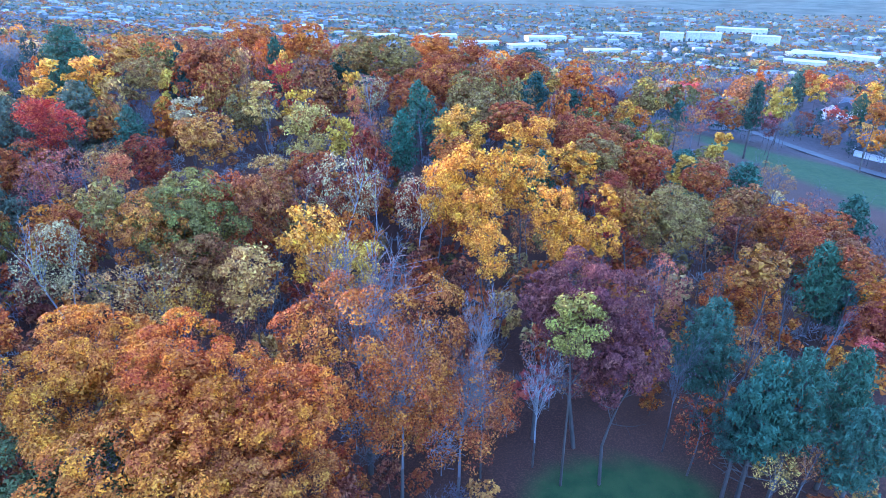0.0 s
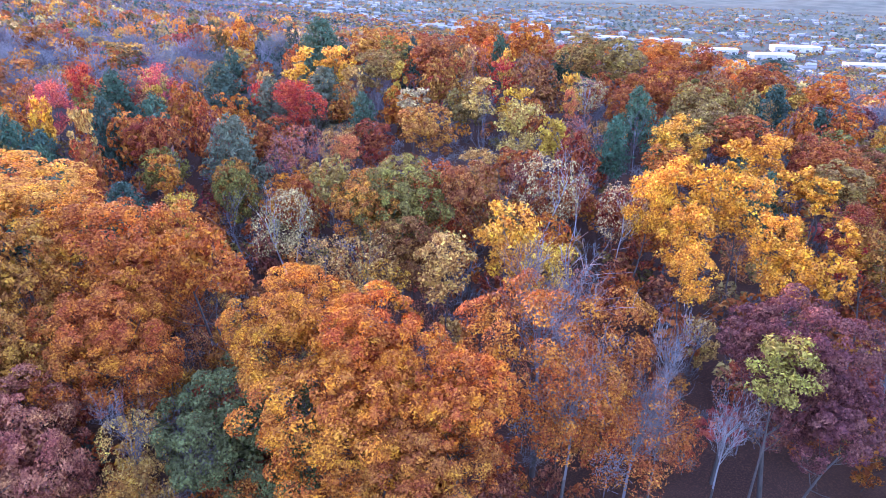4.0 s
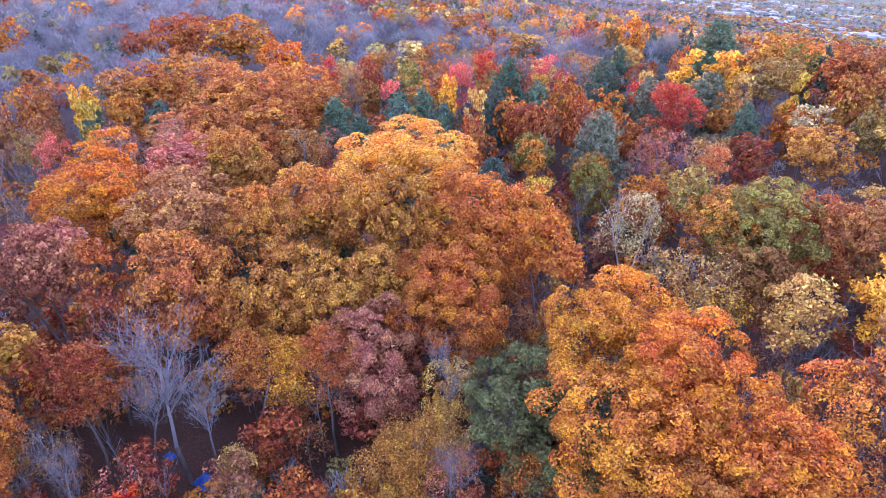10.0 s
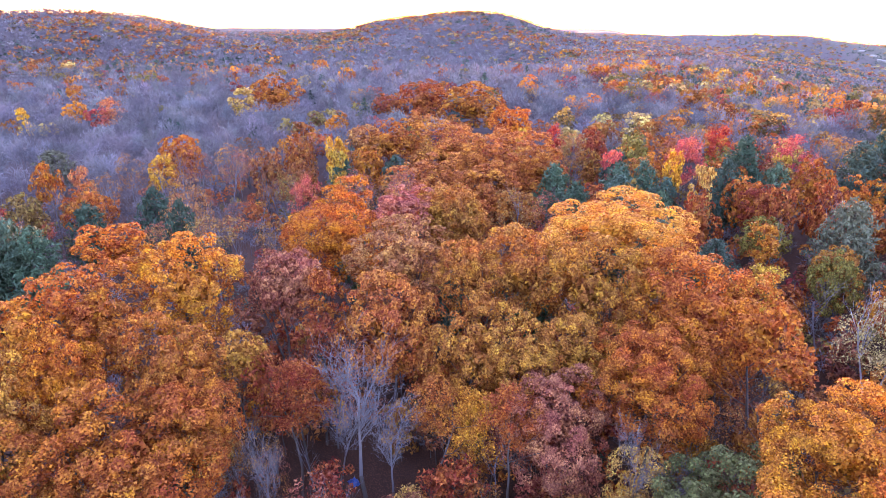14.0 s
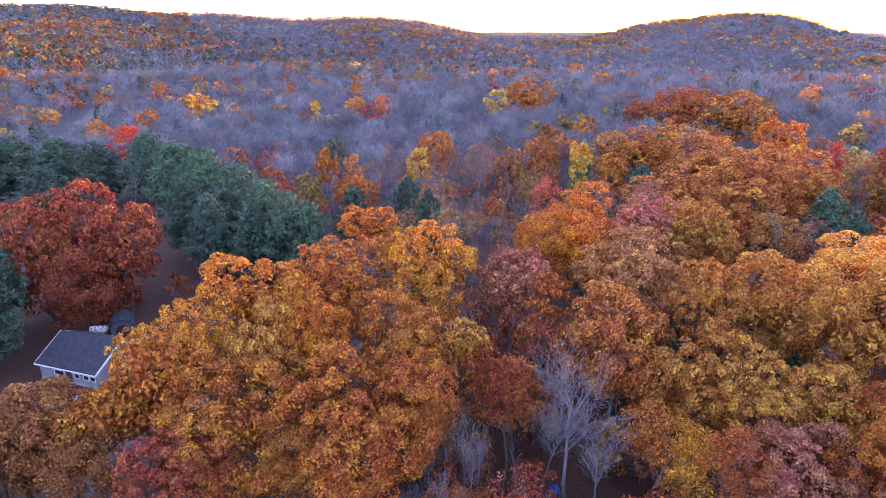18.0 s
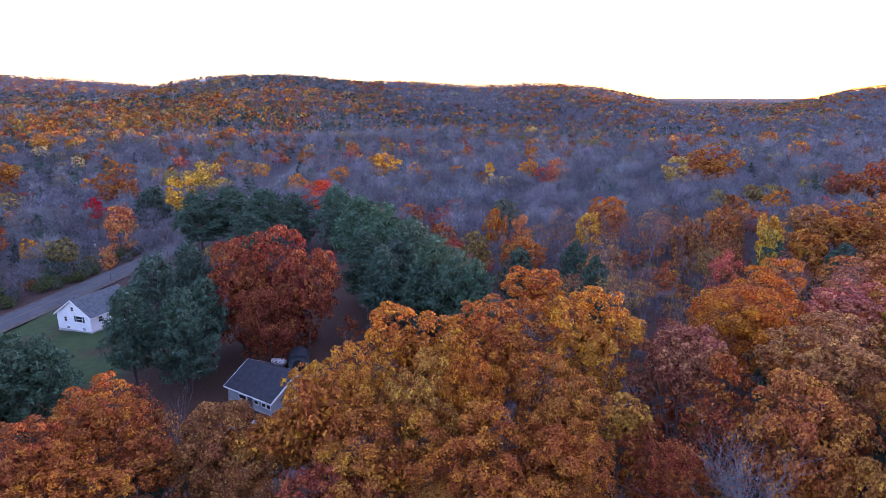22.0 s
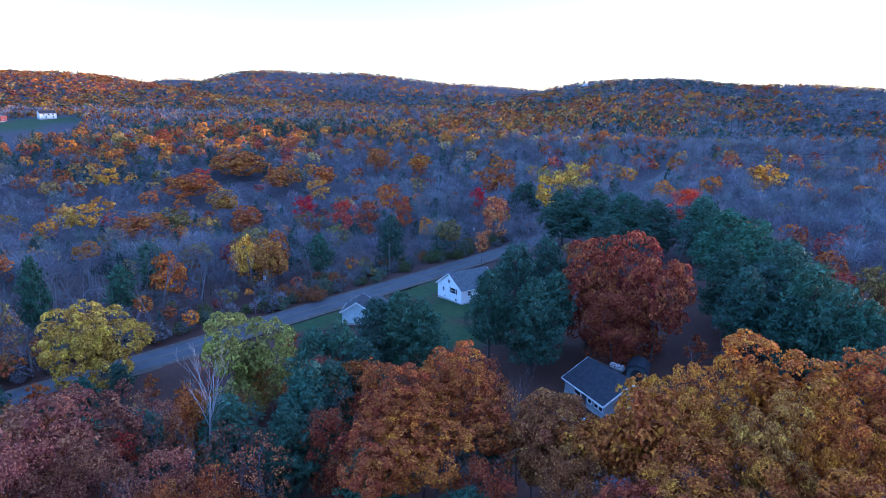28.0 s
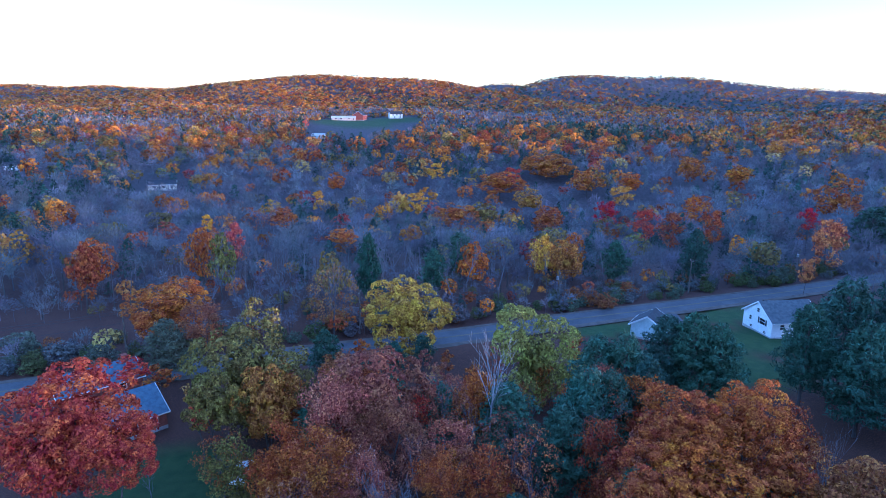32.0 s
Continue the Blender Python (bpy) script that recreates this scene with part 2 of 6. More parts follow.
def leaves_at(pos, out, size, aspect=0.8, loose=0.8, up=0.0, g=rng):
    """One three-cornered leaf spray at each place, turned roughly outwards: verts (n * 3, 3), faces (n, 3)."""
    n = len(pos)
    nor = unit(out + loose * g.normal(size=(n, 3)) + np.array([0, 0, up]))
    t = unit(np.cross(nor, g.normal(size=(n, 3))))
    b = np.cross(nor, t)
    s = (size * g.uniform(0.6, 1.35, (n, 1)))
    v = np.stack([pos - t * s * 0.5 - b * s * 0.5 * aspect, pos - t * s * 0.45 + b * s * 0.5 * aspect, pos + t * s * 0.68 + nor * s * 0.08], 1)
    return v.reshape(-1, 3), np.arange(n * 3).reshape(n, 3)


def spread_ways(n, low, g):
    """n ways spread evenly over a sphere above the height low, each a little off."""
    i = np.arange(n) + 0.5
    z = 1 - (1 - low) * i / n
    a = i * 2.39996 + g.uniform(0, 6.28)
    q = np.sqrt(np.clip(1 - z * z, 0, 1))
    return unit(np.stack([q * np.cos(a), q * np.sin(a), z], 1) + g.normal(size=(n, 3)) * 0.8 / math.sqrt(n))


def dome_points(n, lobes, g, low=-0.93, fill=0.0):
    """Places and outward ways on a crown of billowing limbs that each carry many tufts, with gaps between; radius about 1."""
    big = max(5, lobes // 4)
    d = spread_ways(big, max(low, -0.92), g)
    rad = g.uniform(0.27, 0.43, big) * (13 / big) ** 0.4
    c = d * (g.uniform(0.84, 1.1, big) - rad)[:, None]
    per = max(4, int(lobes * 4.2 / big))
    tc, tr = [], []
    for k in range(big):
        w = spread_ways(per, -1.0, g)
        w = w[(w @ d[k]) > -0.45]
        tc.append(c[k] + w * rad[k] * g.uniform(0.72, 1.12, (len(w), 1)))
        tr.append(g.uniform(0.24, 0.44, len(w)) * rad[k] * (20 / per) ** 0.3)
    tc, tr = np.concatenate(tc), np.concatenate(tr)
    # tufts that lie deep inside another limb carry few leaves
    deep = (np.linalg.norm(tc[:, None] - c[None], axis=2) / rad[None]).min(1)
    share = tr ** 2 * np.where(deep < 0.7, 0.12, 1.0) * g.uniform(0.6, 1.3, len(tr))
    m = int(n * 2.4)
    pick = g.choice(len(tc), m, p=share / share.sum())
    w = unit(g.normal(size=(m, 3)) + 0.8 * unit(tc[pick]) + np.array([0, 0, 0.5]))
    p = tc[pick] + w * tr[pick][:, None] * (1.1 - 0.3 * g.random((m, 1)) ** 1.5) * np.array([1.08, 1.08, 0.85])
    e = np.linalg.norm(p[:, None] - c[None], axis=2) / rad[None]
    keep = e.min(1) > 0.66
    p, w = p[keep], w[keep]
    keep = p[:, 2] > low
    return p[keep][:n], w[keep][:n]


def crown_dome(n, size, lobes, seed, low=-0.93, aspect=0.8, core=0.1):
    """Leaf sprays over the tufts, and a thin core of larger sprays that closes the view through the crown."""
    g = np.random.default_rng(seed)
    p, w = dome_points(n, lobes, g, low)
    v, f = leaves_at(p, w, size, aspect, 0.48, 0.12, g)
    k = int(n * core)
    if k:
        q = unit(g.normal(size=(k, 3))) * g.uniform(0.1, 0.45, (k, 1))
        v2, f2 = leaves_at(q, unit(q), size * 2.0, aspect, 0.5, 0.0, g)
        v, f = np.concatenate([v, v2]), np.concatenate([f, f2 + len(v)])
    return mesh_from("crown", v, f)


def crown_upright(n, size, clumps, seed):
    """A birch or poplar crown: loose clumps of leaves on rising branches, with gaps."""
    g = np.random.default_rng(seed)
    h = g.uniform(-0.9, 0.95, clumps)
    a = g.uniform(0, 2 * math.pi, clumps)
    reach = np.sqrt(np.clip(1 - (np.abs(h) ** 2.2), 0.03, 1)) * g.uniform(0.25, 0.85, clumps)
    c = np.stack([reach * np.cos(a), reach * np.sin(a), h], 1)
    rad = g.uniform(0.16, 0.32, clumps)
    pick = g.integers(0, clumps, n)
    w = unit(g.normal(size=(n, 3)))
    p = c[pick] + w * (rad[pick] * g.random(n) ** 0.4)[:, None] * np.array([1, 1, 0.8])
    return mesh_from("crown", *leaves_at(p, w, size, 0.8, 0.9, 0.2, g))


PINE_TALL = 2.7


def crown_pine(n, size, seed):
    """White pine: uneven tiers of level boughs that end in rounded tufts of needles; the base at 0, the tip at 2.7, radius about 1."""
    g = np.random.default_rng(seed)
    tc, tr, way = [], [], []
    boughs = 92
    for i in range(boughs):
        f = (i + g.uniform(0, 1)) / boughs
        reach = (1 - f ** 1.9) ** 0.75 * (0.72 + 0.28 * min(1, f * 4)) + 0.06
        a = i * 2.4 + g.normal() * 0.3
        L = reach * g.uniform(0.5, 1.2)
        for s in (1.0, 0.8, 0.58, 0.36)[: 2 + (L > 0.3) + (L > 0.6)]:
            for side in (-1, 1):
                off = side * g.uniform(0.05, 0.2) * L ** 0.5
                tc.append((L * s * math.cos(a) - off * math.sin(a), L * s * math.sin(a) + off * math.cos(a), PINE_TALL * (0.03 + 0.93 * f) + 0.2 * s * s * L + g.normal() * 0.03))
                tr.append(g.uniform(0.09, 0.17))
                way.append((math.cos(a), math.sin(a), 0.7))
    tc, tr, way = np.array(tc), np.array(tr), np.array(way)
    share = tr ** 2 * (0.35 + np.hypot(tc[:, 0], tc[:, 1]))
    pick = g.choice(len(tc), n, p=share / share.sum())
    w = unit(g.normal(size=(n, 3)) + 0.5 * way[pick] + np.array([0, 0, 0.5]))
    p = tc[pick] + w * tr[pick][:, None] * g.uniform(0.6, 1.1, (n, 1)) * np.array([1.15, 1.15, 0.8])
    return mesh_from("crown", *leaves_at(p, w, size, 0.34, 0.5, 0.25, g))


def tubes(segs, sides=3):
    """Tapered prisms along segments (x0 y0 z0 x1 y1 z1 r0 r1)."""
    s = np.asarray(segs, float)
    a, b = s[:, :3], s[:, 3:6]
    d = unit(b - a)
    ref = np.where(np.abs(d[:, 2:3]) > 0.9, np.array([[1.0, 0, 0]]), np.array([[0, 0, 1.0]]))
    u = unit(np.cross(d, ref))
    w = np.cross(d, u)
    rings = []
    for base, rad in ((a, s[:, 6]), (b, s[:, 7])):
        for k in range(sides):
            t = 2 * math.pi * k / sides
            rings.append(base + (u * math.cos(t) + w * math.sin(t)) * rad[:, None])
    v = np.stack(rings, 1).reshape(-1, 3)
    base = np.arange(len(s))[:, None] * 2 * sides
    f = [np.concatenate([base + k, base + (k + 1) % sides, base + sides + (k + 1) % sides, base + sides + k], 1) for k in range(sides)]
    return v, np.concatenate(f)


def branching(seed, splits, spread=0.65, first=0.35, length=0.62, up=0.25, lean=0.03):
    """Segments of a bare tree 1 high: a trunk that forks again and again. Returns thick and thin segments."""
    g = np.random.default_rng(seed)
    thick, thin = [], []

    def limb(p, d, L, r, level):
        steps = 3 if level < 2 else 2
        q = p
        for i in range(steps):
            d = unit(d + g.normal(size=3) * 0.1 + np.array([0, 0, 0.06]))
            e = q + d * L / steps
            r1 = r * (1 - 0.55 / steps)
            (thick if level < 2 else thin).append([*q, *e, r, r1])
            if level < len(splits) and (i > 0 or level > 0):
                for _ in range(max(1, splits[level] // (steps - (0 if level else 1)))):
                    side = unit(np.cross(d, g.normal(size=3)))
                    nd = unit(d * (1 - spread) + side * spread + np.array([0, 0, up]))
                    limb(q + (e - q) * g.uniform(0.2, 1), nd, L * length * g.uniform(0.7, 1.15), r1 * 0.44, level + 1)
            q, r = e, r1
        return q

    base = np.array([0, 0, -0.02])
    top = np.array([g.normal() * lean, g.normal() * lean, first])
    thick.append([*base, *top, 0.014, 0.011])
    limb(top, unit(np.array([g.normal() * 0.1, g.normal() * 0.1, 1])), 0.5, 0.011, 0)
    return np.array(thick), np.array(thin)


def trunk_mesh(seed, spread=0.7):
    """Trunk and main limbs of a leafy tree, 1 high, its limbs reaching about 1 sideways in units of its height."""
    thick, thin = branching(seed, (8, 3), spread, 0.3, 0.62, 0.3)
    v, f = tubes(np.concatenate([thick, thin[::2]]), 4)
    return mesh_from("trunk", v, f, True)


def bare_meshes(seed, splits):
    thick, thin = branching(seed, splits, 0.55, 0.28, 0.6, 0.32)
    v, f = tubes(thick[:1], 7)
    rest = np.concatenate([thick[1:], thin])
    v2, f2 = tubes(np.concatenate([rest[:, :6], np.maximum(rest[:, 6:], 0.0008)], 1), 3)
    return mesh_from("trunk", v, f, True), mesh_from("branchwork", v2, f2), thin[:, 3:6]


DOMES = {0: [crown_dome(30000, 0.028, 60, 100 + i) for i in range(5)], 1: [crown_dome(12500, 0.043, 52, 120 + i) for i in range(5)],
         2: [crown_dome(4600, 0.07, 40, 140 + i) for i in range(5)], 3: [crown_dome(1500, 0.118, 26, 160 + i) for i in range(5)]}
UPRIGHTS = {0: [crown_upright(15000, 0.034, 70, 200 + i) for i in range(3)], 1: [crown_upright(7500, 0.05, 58, 210 + i) for i in range(3)],
            2: [crown_upright(3200, 0.078, 46, 220 + i) for i in range(3)], 3: [crown_upright(1000, 0.14, 28, 230 + i) for i in range(3)]}
LOOSE = {0: [crown_upright(11000, 0.038, 64, 240 + i) for i in range(3)], 1: [crown_upright(4800, 0.055, 50, 250 + i) for i in range(3)],
         2: [crown_upright(1700, 0.09, 36, 260 + i) for i in range(3)], 3: [crown_upright(550, 0.15, 22, 270 + i) for i in range(3)]}
PINES = {0: [crown_pine(26000, 0.07, 300 + i) for i in range(3)], 1: [crown_pine(15000, 0.09, 310 + i) for i in range(3)],
         2: [crown_pine(7000, 0.13, 320 + i) for i in range(3)], 3: [crown_pine(2600, 0.21, 330 + i) for i in range(3)]}
AIRY = {0: [crown_dome(22000, 0.025, 64, 280 + i, core=0.0) for i in range(2)], 1: [crown_dome(5200, 0.032, 52, 284 + i, core=0.0) for i in range(2)],
        2: [crown_dome(2000, 0.048, 40, 288 + i, core=0.0) for i in range(2)], 3: [crown_dome(800, 0.075, 28, 292 + i, core=0.0) for i in range(2)]}
TRUNKS = [trunk_mesh(400 + i) for i in range(4)]
BARES = {0: [bare_meshes(500 + i, (12, 6, 5, 3)) for i in range(2)], 1: [bare_meshes(510 + i, (10, 5, 4)) for i in range(3)],
         2: [bare_meshes(520 + i, (9, 5, 3)) for i in range(3)], 3: [bare_meshes(530 + i, (8, 5)) for i in range(3)]}


def pine_trunk(seed):
    g = np.random.default_rng(seed)
    segs = [[0, 0, -0.02, 0, 0, 0.5, 0.018, 0.011], [0, 0, 0.5, 0, 0, 0.97, 0.011, 0.003]]
    for i in range(40):
        z, a, L = g.uniform(0.2, 0.9), g.uniform(0, 6.28), g.uniform(0.6, 1)
        L *= 0.22 * (1.05 - z)
        segs.append([0, 0, z, L * math.cos(a), L * math.sin(a), z + 0.02, 0.005, 0.002])
    return mesh_from("trunk", *tubes(segs, 5), True)


PINE_TRUNKS = [pine_trunk(540 + i) for i in range(2)]

COLOURS = {
    "gold": (0.52, 0.235, 0.03), "gold_orange": (0.42, 0.148, 0.02), "orange": (0.395, 0.112, 0.016), "rust_orange": (0.335, 0.098, 0.019),
    "rust": (0.3, 0.076, 0.021), "rust_brown": (0.25, 0.058, 0.025), "brown_orange": (0.33, 0.104, 0.021), "brown": (0.235, 0.088, 0.03),
    "gold_brown": (0.373, 0.161, 0.0285), "tan": (0.32, 0.138, 0.045), "tan_orange": (0.375, 0.118, 0.028), "tan_gold": (0.435, 0.255, 0.0665),
    "olive_gold": (0.305, 0.124, 0.024), "olive": (0.228, 0.142, 0.038), "olive_green": (0.17, 0.135, 0.03), "dark_green": (0.095, 0.105, 0.035),
    "dusty": (0.32, 0.108, 0.066), "pink": (0.483, 0.092, 0.07), "red": (0.4, 0.05, 0.03), "crimson": (0.38, 0.0184, 0.03), "scarlet": (0.575, 0.0552, 0.02),
    "orange_pink": (0.517, 0.161, 0.057), "mauve_rust": (0.215, 0.075, 0.042), "purple": (0.14, 0.048, 0.043),
    "yellow": (0.57, 0.27, 0.03), "amber": (0.6, 0.255, 0.025), "straw": (0.44, 0.25, 0.035), "lime": (0.28, 0.215, 0.045), "birch": (0.36, 0.27, 0.12),
    "pine": (0.06, 0.112, 0.064), "pine_dark": (0.046, 0.084, 0.052), "sage": (0.105, 0.12, 0.075), "grey": (0.125, 0.118, 0.114)}
WORDS = {"dusty": "dusty pink", "sage": "greyish green", "birch": "pale tan", "pine": "blue-green", "pine_dark": "dark green", "grey": "grey"}
grown = []
count = [0]


def grow(kind, x, y, h, r, rz, colour, group=""):
    """One tree with its foot on the ground: height h, crown radius r and half depth rz."""
    count[0] += 1
    i = count[0]
    g = np.random.default_rng(9000 + i)
    d = math.sqrt(x * x + y * y + (EYE - h) ** 2)
    grown.append((x, y, r))
    col = np.array(COLOURS[colour])
    # each colour gets a touch of blue in place of haze
    col = (0.94 * col + col.mean() * np.array([0.0, 0.0, 0.035])) * g.uniform(0.93, 1.07, 3)
    word = WORDS.get(colour, colour.replace("_", " "))
    z = ground_z(x, y)
    detail = 3.6 * d / (1095 * r)
    turn = g.uniform(0, 360)
    base = new({"oak": "oak_tree", "maple": "maple_tree", "pine": "pine_tree", "bare_tree": "bare_tree", "sparse_tree": "thinning_tree", "birch": "birch_tree", "shrub": "shrub"}[kind] if h > 9 or kind in ("shrub", "pine") else {"oak": "young_oak", "maple": "young_maple", "bare_tree": "bare_sapling", "sparse_tree": "thin_sapling", "birch": "young_birch"}[kind])
    base.matrix_basis = pose(x, y, z, 0, 0, turn)
    lod = 0 if detail < 0.033 else 1 if detail < 0.056 else 2 if detail < 0.1 else 3
    if r < 3.4 and d > 60 and kind not in ("pine", "birch"):
        lod = min(lod + 1, 3)
    if kind in ("bare_tree", "sparse_tree") and h > 9:
        lod = 0 if d < 62 else max(1, min(lod, 2))

    def trunk(me, mat, wide, tall):
        me2 = me
        part("trunk", me2, mat, base, "", Matrix.Diagonal((wide, wide, tall, 1)))

    def crown(me, mat, name="crown", zc=None):
        me2 = me
        ob = part(name, me2, mat, base, "", Matrix.Translation((0, 0, h - rz if zc is None else zc)) @ Matrix.Diagonal((r, r, rz, 1)))
        ob.color = (*col, 1)
        return ob

    if kind == "oak":
        trunk(TRUNKS[i % 4], BARK, max(h * 0.75, r * 1.7), h * 0.86)
        crown(DOMES[lod][i % 5], LEAF)
        label = f"broad oak with a rounded crown of {word} autumn leaves"
    elif kind == "maple":
        trunk(TRUNKS[i % 4], BARK, max(h * 0.75, r * 1.6), h * 0.9)
        crown(LOOSE[max(lod - 1, 0) if h > 9 else lod][i % 3], LEAF)
        label = f"loose-crowned maple with {word} autumn leaves"
    elif kind == "birch":
        trunk(TRUNKS[i % 4], PALE_BARK, max(h * 0.5, r * 1.4), h * 0.9)
        crown(UPRIGHTS[lod][i % 3], LEAF).scale = (r * 1.16, r * 1.16, rz * 1.12)
        label = f"slender birch with pale bark and {word} leaves"
    elif kind == "shrub":
        trunk(TRUNKS[i % 4], BARK, h * 0.8, h * 0.8)
        crown(DOMES[3][i % 5], LEAF)
        label = f"low rounded shrub with {word} leaves"
    elif kind == "pine":
        trunk(PINE_TRUNKS[i % 2], BARK, h * 0.9, h)
        top = h * 1.0
        low = max(top - 2.1 * rz, 0.12 * h)
        me = PINES[lod][i % 3]
        ob = part("crown", me, NEEDLE, base, "", Matrix.Translation((0, 0, low)) @ Matrix.Diagonal((r, r, (top - low) / PINE_TALL, 1)))
        ob.color = (*col, 1)
        label = f"tall white pine with {word} needles on level boughs"
    else:
        t_me, w_me, tips = BARES[lod][i % len(BARES[lod])]
        wide = max(r / 0.36, 0.55 * h)
        trunk(t_me, PALE_BARK if colour == "birch" else BARK, wide, h)
        ob = part("branchwork", w_me, TWIG, base, "", Matrix.Diagonal((wide, wide, h, 1)))
        ob.color = (0.125, 0.122, 0.135, 1) if colour != "birch" else (0.27, 0.27, 0.285, 1)
        label = "leafless tree with bare grey twigs"
        if kind == "sparse_tree":
            crown(AIRY[0 if r > 6 else 3 if h < 9 else lod if lod else 1][i % 2], LEAF)
            label = f"half-bare tree with thin {word} leaves and grey twigs"
    tagged(base, label, "shrub" if kind == "shrub" else "tree", group or "trees of the near woods")
    return base

grow("oak", -25.2, 37.4, 22, 5.5, 5.5, "gold_orange")
grow("oak", -17.2, 36.7, 21.5, 6.1, 5.5, "orange")
grow("oak", -9.9, 33.0, 20, 4.2, 3.7, "orange")
grow("oak", -17.5, 31.6, 19.5, 6.8, 5.7, "gold_orange")
grow("oak", -10.5, 29.3, 17.5, 5.5, 5.0, "rust_orange")
grow("oak", -27.1, 32.3, 16, 6.8, 7.1, "dark_green")
grow("sparse_tree", -34.3, 27.5, 13, 2.7, 4.0, "tan_gold")
grow("maple", -31.0, 21.7, 11, 3.8, 3.4, "olive_gold")
grow("maple", -46.1, 17.5, 12.5, 2.8, 2.8, "gold")
grow("oak", -43.4, 24.6, 15.5, 5.9, 7.0, "dusty")
grow("oak", -68.2, 46.2, 24, 9.4, 5.8, "gold")
grow("oak", -49.5, 44.5, 23, 9.0, 9.0, "rust_orange")
grow("oak", -40.0, 44.8, 20, 2.9, 3.2, "rust_orange")
grow("oak", -35.3, 42.9, 18.5, 2.2, 2.2, "rust_orange")
grow("oak", -41.5, 33.6, 19.5, 6.2, 6.2, "rust_orange")
grow("oak", -62.5, 29.7, 22.5, 6.1, 6.7, "olive_gold")
grow("oak", -55.9, 35.3, 22.5, 5.8, 6.4, "olive_gold")
grow("oak", -61.7, 23.2, 22, 4.2, 5.0, "olive_gold")
grow("oak", -52.1, 19.7, 19, 4.9, 5.9, "olive_gold")
grow("oak", -48.2, 23.7, 18.5, 3.6, 4.4, "gold_brown")
grow("oak", -47.9, 28.9, 18, 4.0, 4.5, "olive_gold")
grow("maple", -46.2, 17.6, 12, 3.0, 3.6, "gold")
grow("maple", -42.3, 14.3, 8.5, 3.3, 3.0, "rust_brown")
grow("maple", -42.0, 1.4, 7.5, 2.7, 2.4, "scarlet")
grow("bare_tree", -47.5, 7.6, 17, 6.4, 8.3, "grey")
grow("bare_tree", -45.3, -1.7, 13, 2.3, 3.5, "grey")
grow("maple", -31.1, 18.8, 10.5, 3.7, 3.4, "olive_gold")
grow("maple", -42.2, 19.9, 15, 3.1, 2.7, "rust")
grow("maple", -51.1, 1.6, 15.5, 3.1, 3.1, "rust_brown")
grow("maple", -45.5, 13.7, 15, 3.0, 2.7, "brown_orange")
grow("oak", -59.3, 13.0, 20, 5.8, 6.7, "tan_orange")
grow("oak", -69.5, 16.9, 22.5, 6.6, 5.6, "tan")
grow("oak", -84.6, 11.8, 23.5, 9.2, 8.3, "orange")
grow("oak", -81.7, 27.0, 23, 5.3, 5.9, "olive_gold")
grow("oak", -81.6, 20.4, 23.5, 4.4, 3.5, "dusty")
grow("oak", -70.6, 3.5, 20.5, 4.3, 5.1, "dusty")
grow("maple", -64.2, 6.5, 19, 3.1, 3.7, "rust")
grow("maple", -59.3, 5.1, 16, 2.9, 3.8, "rust_brown")
grow("oak", -59.3, -25.6, 23, 6.2, 6.5, "gold_orange")
grow("oak", -49.9, -28.2, 21.5, 4.0, 4.8, "gold_orange")
grow("oak", -46.4, -29.6, 19.5, 3.3, 3.9, "brown_orange")
grow("oak", -65.4, -17.3, 22.5, 6.3, 6.0, "rust_orange")
grow("oak", -70.1, -7.5, 23, 6.4, 6.4, "gold_orange")
grow("oak", -54.0, -8.6, 21, 4.7, 5.6, "brown_orange")
grow("oak", -54.0, -17.6, 21, 3.7, 5.2, "orange")
grow("oak", -72.0, 1.8, 20, 4.0, 4.8, "dusty")
grow("oak", -44.7, -22.5, 18.5, 6.9, 6.5, "brown_orange")
grow("oak", -46.4, -11.3, 18.5, 7.7, 6.9, "rust_orange")
grow("oak", -50.6, -21.6, 21, 3.8, 5.7, "gold_brown")
grow("oak", -57.1, -2.5, 17, 2.8, 2.8, "gold_brown")
grow("oak", -49.3, -6.3, 17, 3.8, 4.2, "rust_orange")
grow("maple", -42.7, -16.3, 13, 3.8, 3.4, "olive_gold")
grow("oak", -40.1, -25.6, 15, 4.5, 4.5, "rust_brown")
grow("oak", -86.7, -17.7, 20, 4.9, 3.6, "orange")
grow("sparse_tree", -91.1, -6.0, 19, 4.3, 3.0, "olive")
grow("sparse_tree", -99.7, -1.7, 18, 3.2, 2.6, "rust")
grow("oak", -81.7, 27.9, 23, 4.6, 5.5, "olive_gold")
grow("maple", -54.3, -0.4, 15, 3.2, 3.9, "rust_brown")
grow("maple", -54.4, 2.8, 14, 3.2, 3.5, "rust")
grow("oak", -159.6, 36.8, 20, 9.0, 7.7, "rust_orange")
grow("oak", -148.0, 49.6, 20, 10.3, 8.3, "tan_orange")
grow("oak", -132.5, 59.1, 20, 11.9, 8.9, "tan_orange")
grow("oak", -160.1, 29.8, 18.5, 6.1, 5.5, "tan")
grow("oak", -120.2, 61.4, 18.5, 5.5, 5.0, "brown_orange")
grow("oak", -126.3, 37.0, 17.5, 11.2, 9.0, "tan_orange")
grow("oak", -117.3, 47.1, 17, 11.7, 9.4, "brown_orange")
grow("oak", -238.7, 68.1, 20, 11.5, 10.3, "rust")
grow("oak", -219.6, 80.9, 20, 12.1, 9.7, "brown_orange")
grow("oak", -169.6, 75.8, 19, 7.4, 6.6, "orange")
grow("maple", -156.8, -36.6, 14, 3.0, 4.8, "orange_pink")
grow("oak", -171.7, -16.6, 18, 6.0, 6.3, "orange")
